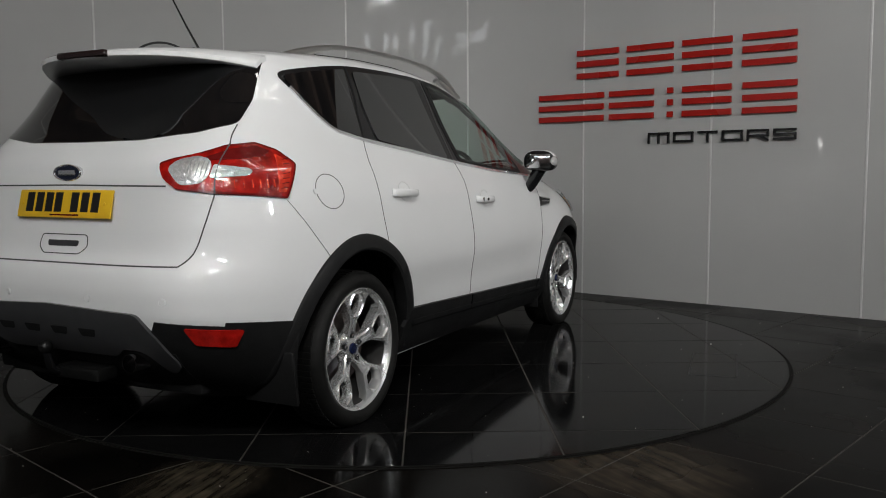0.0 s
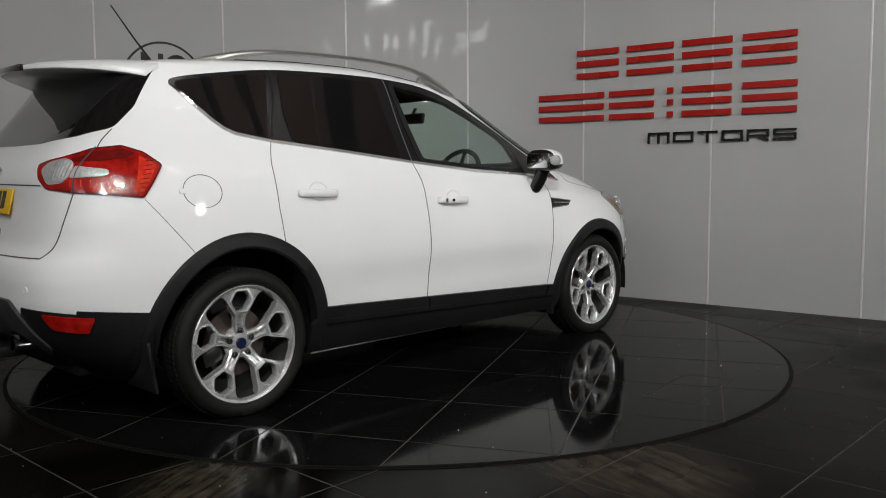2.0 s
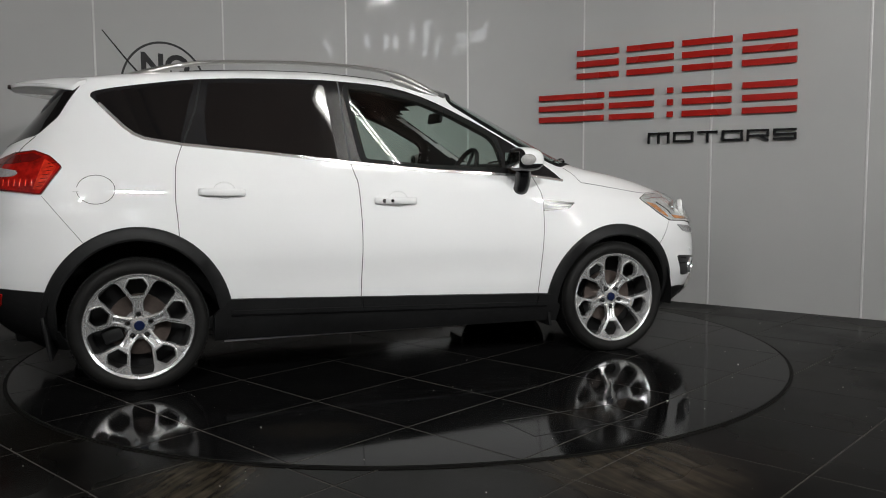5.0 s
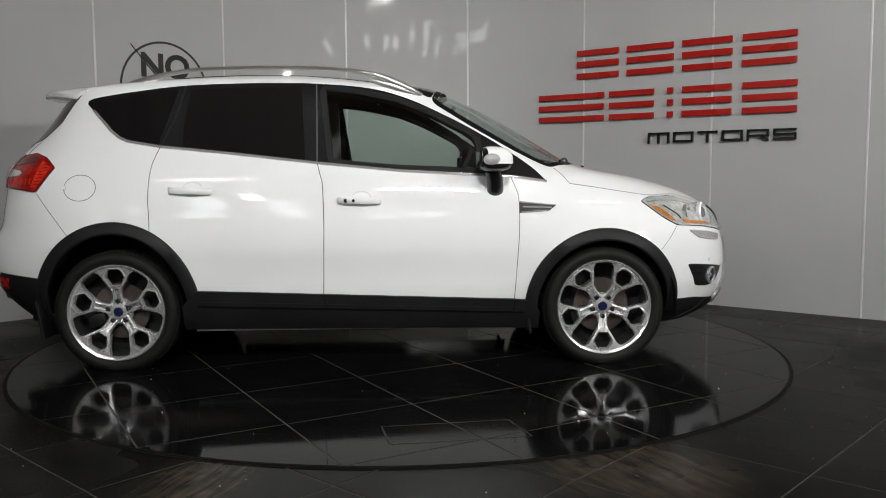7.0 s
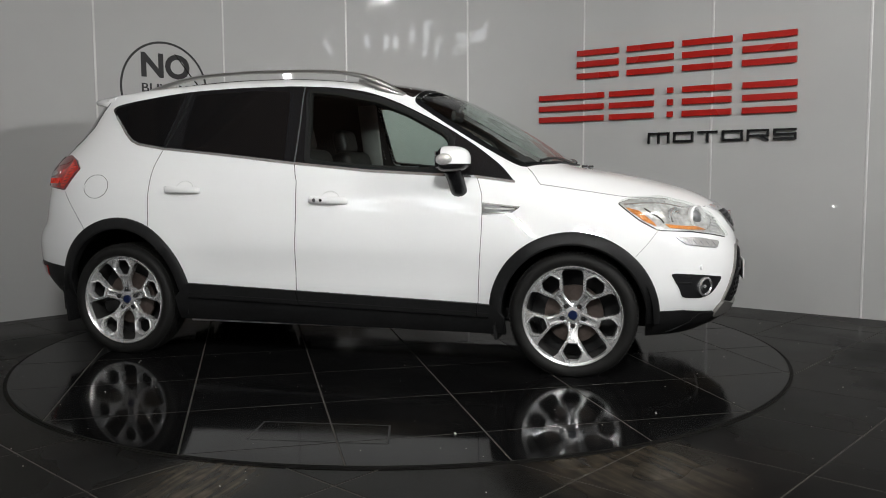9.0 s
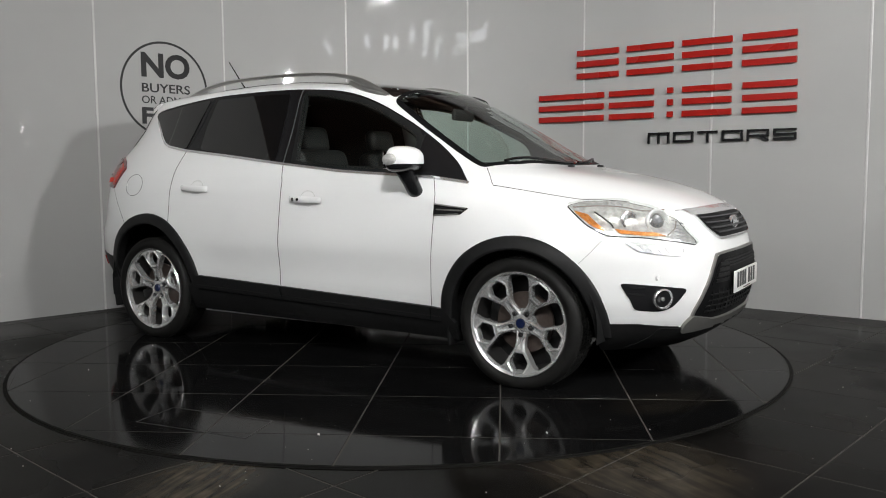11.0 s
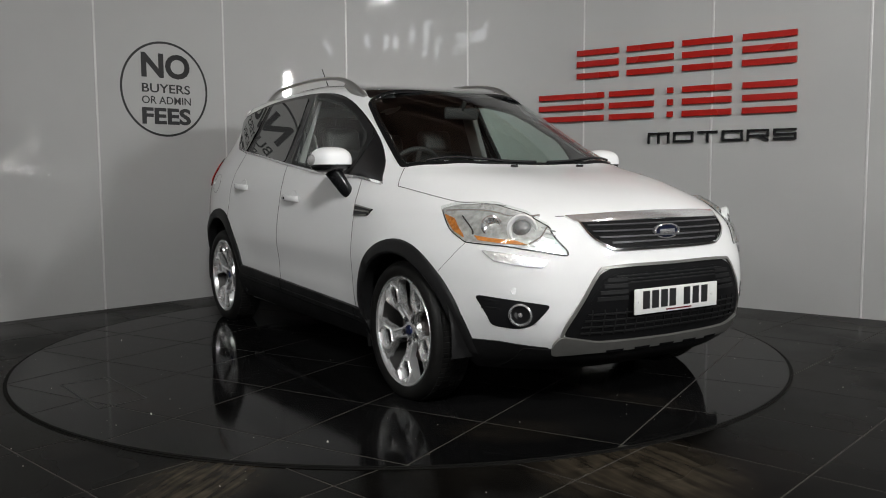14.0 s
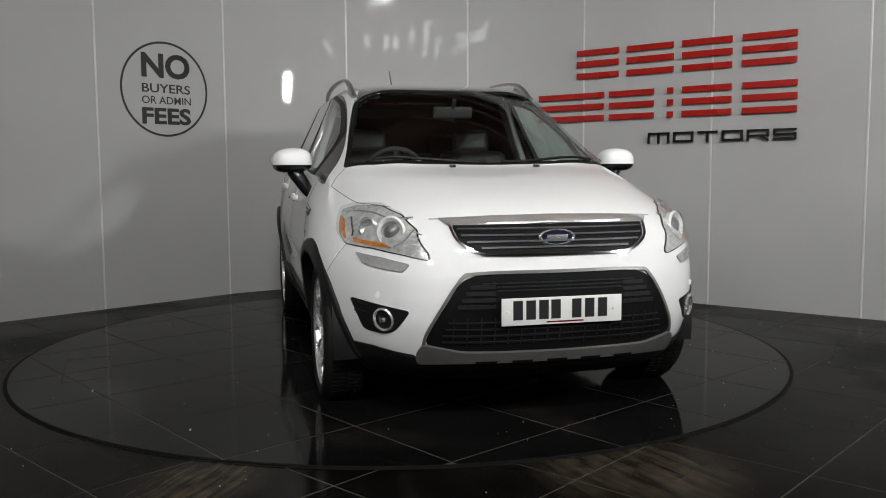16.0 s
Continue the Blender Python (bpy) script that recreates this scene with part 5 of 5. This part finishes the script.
    part("tow_bracket", bm_box(0.10, 0.24, 0.05, pose(-2.10, -0.10, 0.31), 0.01), RIMSTEEL, car)


def build_wheels():
    spoke_parts = []
    for hx, s, turn in ((HUB_X, -1, -90), (-HUB_X, -1, 92), (HUB_X, 1, -70), (-HUB_X, 1, 60)):
        wheel = tagged(new("wheel"), "black tyre on a silver five-spoke alloy wheel")
        wheel.parent = car
        # local z is the outward axle
        m = pose(hx, s * 0.80, HUB_Z, 90 if s < 0 else -90, 0, 0)
        wheel.matrix_local = m
        R = TYRE_R
        prof = [(0.258, 0.078), (0.268, 0.095), (0.295, 0.106), (0.318, 0.100), (R - 0.006, 0.085), (R, 0.062), (R, 0.0), (R, -0.062), (R - 0.006, -0.085), (0.30, -0.10), (0.258, -0.08)]
        bm = lathe(prof, 96)
        inv = m.inverted()
        for v in bm.verts:
            w = m @ v.co
            if w.z < 0.0005:
                w.z = 0.0005
                v.co = inv @ w
        part("tyre", bm, TYRE, wheel, "black tyre", angle=50)
        # tread blocks
        tb = bmesh.new()
        for k in range(84):
            for zz in (-0.055, -0.02, 0.02, 0.055):
                a = 2 * math.pi * (k + (0.5 if zz > 0 else 0)) / 84
                blk = bmesh.ops.create_cube(tb, size=1, matrix=pose(0, 0, 0, 0, 0, math.degrees(a)) @ pose(R - 0.0005, 0, zz) @ Matrix.Diagonal((0.008, 0.017, 0.029, 1)))
        for v in tb.verts:
            w = m @ v.co
            if w.z < 0.0005:
                w.z = 0.0005
                v.co = inv @ w
        part("tread", tb, TYRE, wheel, smooth=False)
        rim = lathe([(0.262, 0.080), (0.267, 0.090), (0.262, 0.096), (0.252, 0.090), (0.246, 0.066)], 80)
        # shade between the spokes is put into the barrel's dark colour
        part("barrel", lathe([(0.2465, 0.067), (0.238, 0.03), (0.232, -0.06), (0.238, -0.09)], 64), BARREL, wheel, "rim barrel, alloy darkened in colour for the shade behind the spokes")
        part("rim", rim, ALLOY, wheel, "silver alloy rim")
        part("brake_disc", lathe([(0.06, -0.018), (0.06, 0.0), (0.155, 0.0), (0.155, -0.018)], 48), DISC, wheel, "worn steel brake disc")
        # plain black disc, added to close the wheel and keep its depth dark
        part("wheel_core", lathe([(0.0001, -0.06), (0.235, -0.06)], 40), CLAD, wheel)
        part("caliper", bm_box(0.10, 0.07, 0.05, pose(0, 0, 0, 0, 0, 200) @ pose(0.135, 0, 0.005), 0.012), RIMSTEEL, wheel)
        hub = lathe([(0.0001, 0.052), (0.03, 0.051), (0.062, 0.044), (0.075, 0.025), (0.072, 0.0)], 40)
        part("hub", hub, ALLOY, wheel)
        part("hub_cap", lathe([(0.0001, 0.062), (0.021, 0.061), (0.025, 0.057), (0.026, 0.045)], 32), NAVY, wheel, "blue hub cap with plain oval")
        for k in range(5):
            t = pose(0, 0, 0, 0, 0, turn * (1 if s < 0 else 1) + 72 * k)
            part("wheel_nut", lathe([(0.0001, 0.060), (0.007, 0.060), (0.009, 0.054), (0.010, 0.04)], 10, t @ pose(0.058, 0, 0)), CHROME, wheel)
            # flat black disc painted for the dark of the nut's hole
            part("nut_recess", lathe([(0.0001, 0.0545), (0.0125, 0.0545), (0.0130, 0.040)], 14, t @ pose(0.058, 0, 0)), CLAD, wheel)
            # arm that widens into a six-sided eye at the rim
            arm = bmesh.new()
            rows = []
            for r, w, z in ((0.040, 0.032, 0.048), (0.065, 0.027, 0.053), (0.095, 0.025, 0.060), (0.118, 0.027, 0.066), (0.132, 0.031, 0.070)):
                rows.append([arm.verts.new(c) for c in ((r, -w, z - 0.035), (r, -w, z - 0.006), (r, -w * 0.7, z), (r, -w * 0.42, z - 0.001), (r, -w * 0.26, z - 0.014), (r, w * 0.26, z - 0.014), (r, w * 0.42, z - 0.001), (r, w * 0.7, z), (r, w, z - 0.006), (r, w, z - 0.035))])
            for a, b in zip(rows, rows[1:]):
                for j in range(9):
                    arm.faces.new((a[j], b[j], b[j + 1], a[j + 1]))
            arm.transform(t)
            eye = bmesh.new()
            side_o = [(0.128, 0.030), (0.180, 0.064), (0.208, 0.080), (0.222, 0.098), (0.224, 0.122), (0.253, 0.050)]
            side_i = [(0.150, 0.024), (0.178, 0.042), (0.192, 0.050), (0.200, 0.049), (0.215, 0.043), (0.237, 0.028)]
            outer = side_o + [(x, -y) for x, y in side_o[::-1]]
            inner = side_i + [(x, -y) for x, y in side_i[::-1]]
            zf = lambda r: 0.070 + (r - 0.14) * 0.13
            lip = [(x0 + (x - x0) * 1.22, y * 1.22) for (x, y), x0 in zip(inner, [0.190] * 12)]
            loops = [[(x, y, zf(x) - 0.040) for x, y in outer], [(x, y, zf(x) - 0.008) for x, y in outer], [(x * 0.9 + p * 0.1, y * 0.9 + q * 0.1, zf(x)) for (x, y), (p, q) in zip(outer, lip)],
                     [(x, y, zf(x) + 0.001) for x, y in lip], [(x * 0.6 + p * 0.4, y * 0.6 + q * 0.4, zf(x) + 0.009) for (x, y), (p, q) in zip(lip, inner)], [(x, y, zf(x) + 0.001) for x, y in inner], [(x, y, zf(x) - 0.040) for x, y in inner]]
            ring_v = [[eye.verts.new(c) for c in lp] for lp in loops]
            for a, b in zip(ring_v, ring_v[1:]):
                for j in range(12):
                    eye.faces.new((a[j], a[(j + 1) % 12], b[(j + 1) % 12], b[j]))
            bmesh.ops.recalc_face_normals(eye, faces=eye.faces)
            eye.transform(t)
            part("spoke", join_bm(arm, eye), ALLOY, wheel, "silver spoke with a six-sided eye", angle=40)


def build_cabin():
    def seat(x, y, w=0.50, name="seat"):
        st = tagged(new(name), "dark leather car seat with headrest")
        st.parent = car
        st.matrix_local = pose(x, y, 0)
        part("cushion", bm_box(0.52, w, 0.16, pose(0, 0, 0.58, 0, -6, 0), 0.05, 4), SEATM, st)
        part("backrest", bm_box(0.16, w * 0.96, 0.62, pose(-0.30, 0, 0.92, 0, -16, 0), 0.06, 4), SEATM, st)
        part("headrest", bm_box(0.10, w * 0.52, 0.17, pose(-0.41, 0, 1.29, 0, -12, 0), 0.045, 4), SEATM, st)
        return st
    for y in (-0.37, 0.37):
        seat(0.02, y)
        seat(-0.72, y, 0.56)
    part("dashboard", bm_box(0.55, 1.30, 0.34, pose(0.93, 0, 0.93), 0.07, 4), INTER, car, "dark dashboard")
    part("dash_top", bm_box(0.30, 1.24, 0.06, pose(1.00, 0, 1.09, 0, 6, 0), 0.028, 3), INTER, car)
    sw = tagged(new("steering_wheel"), "dark steering wheel")
    sw.parent = car
    sw.matrix_local = pose(0.56, -0.37, 1.045, 0, -65, 0)
    ringp = [(0.185 * math.cos(a), 0.185 * math.sin(a), 0) for a in np.linspace(0, 2 * math.pi, 37)]
    part("wheel_rim", sweep(ringp, [(0.015, 0.015)] * 37, 10), INTER, sw)
    part("wheel_boss", bm_box(0.16, 0.14, 0.05, pose(0, 0, -0.02), 0.02, 3), INTER, sw)
    for a in (0, 180, -90):
        part("wheel_spoke", bm_box(0.16, 0.03, 0.015, pose(0, 0, -0.01, 0, 0, a) @ pose(0.11, 0, 0), 0.006), INTER, sw)
    part("rear_view_mirror", bm_box(0.03, 0.24, 0.07, pose(0.52, 0, 1.43, 0, 10, 0), 0.014, 3), INTER, car, "black interior mirror")
    part("mirror_stalk", sweep([(0.53, 0, 1.45), (0.56, 0, 1.50)], [(0.012, 0.012)] * 2, 8), INTER, car)
    for s in (-1, 1):
        part("pillar_trim", bm_box(0.14, 0.05, 0.50, pose(-0.30, s * 0.66, 1.33, s * 18, 0, 0), 0.02), TRIMPALE, car, "pale grey pillar trim")


build_shell()
build_sides()
build_front()
build_windscreen()
build_rear()
build_wheels()
build_cabin()
SHELL.free()


# ---- the turntable ----
TABLE_R = 2.270
table = tagged(part("turntable", lathe([(0.0001, -0.0011), (TABLE_R - 0.016, -0.0011), (TABLE_R - 0.016, -0.006), (TABLE_R - 0.012, -0.006), (TABLE_R - 0.012, -0.05)], 128), GROUT), "round turntable with polished black tiles", "turntable")
part("edge_ring", lathe([(TABLE_R - 0.014, -0.05), (TABLE_R - 0.014, -0.0004), (TABLE_R - 0.006, -0.0004), (TABLE_R - 0.006, -0.05)], 160), SLOT, table, "thin dark steel edge")
# slot in the floor round the table
gap_ring = tagged(part("trim", lathe([(TABLE_R - 0.005, FLOOR_Z + 0.002), (TABLE_R + 0.004, FLOOR_Z + 0.002), (TABLE_R + 0.005, FLOOR_Z - 0.004)], 160), SLOT), "black joint round the turntable", "trim", kind="structure")


def tile(poly, m, thick, material, parent):
    bm = prism(poly, thick, None)
    top = [e for e in bm.edges if all(abs(v.co.z - thick) < 1e-6 for v in e.verts)]
    bmesh.ops.bevel(bm, geom=top, offset=0.0015, segments=1, affect="EDGES")
    bm.transform(m)
    return part("tile", bm, material, parent, smooth=False)


TS, TG = 0.615, 0.0030
c, s_ = math.cos(radians(27.5)), math.sin(radians(27.5))
for i in range(-5, 6):
    for j in range(-5, 6):
        u0, v0 = -0.012 + TS * i, -0.045 + TS * j
        sq = [(u0 + TG, v0 + TG), (u0 + TS - TG, v0 + TG), (u0 + TS - TG, v0 + TS - TG), (u0 + TG, v0 + TS - TG)]
        poly = [(u * c - v * s_, u * s_ + v * c) for u, v in sq]
        if max(math.hypot(*q) for q in poly) > TABLE_R - 0.016:
            for k in range(120):
                a = 2 * math.pi * (k + 0.5) / 120
                if poly:
                    poly = clip_half(poly, math.cos(a), math.sin(a), TABLE_R - 0.016)
        if len(poly) >= 3 and abs(sum(poly[k - 1][0] * poly[k][1] - poly[k][0] * poly[k - 1][1] for k in range(len(poly)))) > 0.004:
            tile(poly, pose(0, 0, -0.0056), 0.0056, TILE_T, table)
# inspection hatch let into the tiles
hatch = [(-0.10, -1.77), (0.45, -1.70), (0.52, -1.935), (-0.06, -2.01)]
for a, b in zip(hatch, hatch[1:] + hatch[:1]):
    part("hatch_edge", sweep([(*a, 0.0004), (*b, 0.0004)], [(0.004, 0.001)] * 2, 6), RIMSTEEL, table, "dark metal edge of a hatch")

# ---- floor tiles round the turntable ----
FS = 0.601
for i in range(-11, 11):
    for j in range(-11, 11):
        u0, v0 = 2.494 - FS * 4 + FS * i, -1.530 + FS * 2 + FS * j
        # u runs along (-0.707, -0.707), v along (-0.707, 0.707)
        sq = [(u0 + TG, v0 + TG), (u0 + FS - TG, v0 + TG), (u0 + FS - TG, v0 + FS - TG), (u0 + TG, v0 + FS - TG)]
        poly = [((-u - v) * 0.70711, (-u + v) * 0.70711) for u, v in sq]
        cx, cy = sum(q[0] for q in poly) / 4, sum(q[1] for q in poly) / 4
        far = max(math.hypot(*q) for q in poly)
        if far < TABLE_R + 0.02 or cy < -3.9 or abs(cx) > 4.6:
            continue
        d_l, d_r = (Vector((cx, cy, 0)) - LA).dot(LN), (Vector((cx, cy, 0)) - RA).dot(RN)
        if cy > 3.2 or d_l < -0.35 or d_r < -0.35:
            continue
        tile(poly, pose(0, 0, FLOOR_Z - 0.0034), 0.0034, TILE_F, floor)


# the same tiles carry on through the hall, joined
vs, fs = [], []
for i in range(-36, 30):
    for j in range(-30, 34):
        u0, v0 = 2.494 - FS * 4 + FS * i, -1.530 + FS * 2 + FS * j
        sq = [(u0 + TG, v0 + TG), (u0 + FS - TG, v0 + TG), (u0 + FS - TG, v0 + FS - TG), (u0 + TG, v0 + FS - TG)]
        poly = [((-u - v) * 0.70711, (-u + v) * 0.70711) for u, v in sq]
        cx, cy = sum(q[0] for q in poly) / 4, sum(q[1] for q in poly) / 4
        if abs(cx) > 10.0 or cy < -17.5 or cy > 3.2 or not (cy < -3.9 or abs(cx) > 4.6):
            continue
        k = len(vs)
        vs += [(x, y, z) for z in (FLOOR_Z - 0.0034, FLOOR_Z) for x, y in poly]
        fs += [(k + 7, k + 6, k + 5, k + 4)] + [(k + m, k + (m + 1) % 4, k + 4 + (m + 1) % 4, k + 4 + m) for m in range(4)]
me = bpy.data.meshes.new("far_tiles")
me.from_pydata(vs, [], fs)
far = bmesh.new()
far.from_mesh(me)
bmesh.ops.recalc_face_normals(far, faces=far.faces)
bpy.data.meshes.remove(me)
tagged(part("far_tiles", far, TILE_F, floor, "polished black tiles further off", smooth=False), kind="stuff")


def grit(name, spots, parent, label):
    """Tiny pale crumbs lying on the tiles."""
    bm = bmesh.new()
    for x, y, z, r in spots:
        bmesh.ops.create_icosphere(bm, subdivisions=1, radius=r, matrix=pose(x, y, z + r * 0.5, random.uniform(0, 90), random.uniform(0, 90), 0) @ Matrix.Diagonal((1, random.uniform(0.5, 1), 0.6, 1)))
    return tagged(part(name, bm, CRUMB, parent, label, smooth=False), kind="stuff")


rnd = random.Random(4)
spots = []
while len(spots) < 190:
    x, y = rnd.uniform(-2.2, 2.2), rnd.uniform(-2.2, 2.2)
    if math.hypot(x, y) < 2.2:
        spots.append((x, y, 0.0, rnd.choice((0.0012, 0.0015, 0.002, 0.0024))))
grit("grit", spots + [(0.75, -1.75, 0, 0.007), (0.9, 1.3, 0, 0.006), (-1.1, -1.5, 0, 0.005), (1.55, -1.25, 0, 0.006)], table, "pale grit on the turntable tiles")
spots = []
while len(spots) < 170:
    x, y = rnd.uniform(-3.4, 3.6), rnd.uniform(-2.8, 1.8)
    if math.hypot(x, y) > 2.33 and (Vector((x, y, 0)) - LA).dot(LN) > 0.1 and (Vector((x, y, 0)) - RA).dot(RN) > 0.1:
        spots.append((x, y, FLOOR_Z, rnd.choice((0.0012, 0.0016, 0.002, 0.0026))))
grit("grit", spots, floor, "pale grit on the floor tiles")


def turn_at(t):
    """Degrees by which car and table have turned."""
    return 60.8904502 - 9.14321655 * t + 0.0796296477 * t ** 2 - 0.0028287377 * t ** 3 - 2.7423326e-05 * t ** 4


def motions():
    times = [0.5 * k for k in range(33)]
    walk(table, [(t, pose(0, 0, 0, 0, 0, turn_at(t))) for t in times])
    walk(car, [(t, pose(0, 0, 0, 0, 0, turn_at(t)) @ pose(-0.233, 0.237, 0)) for t in times])


motions()
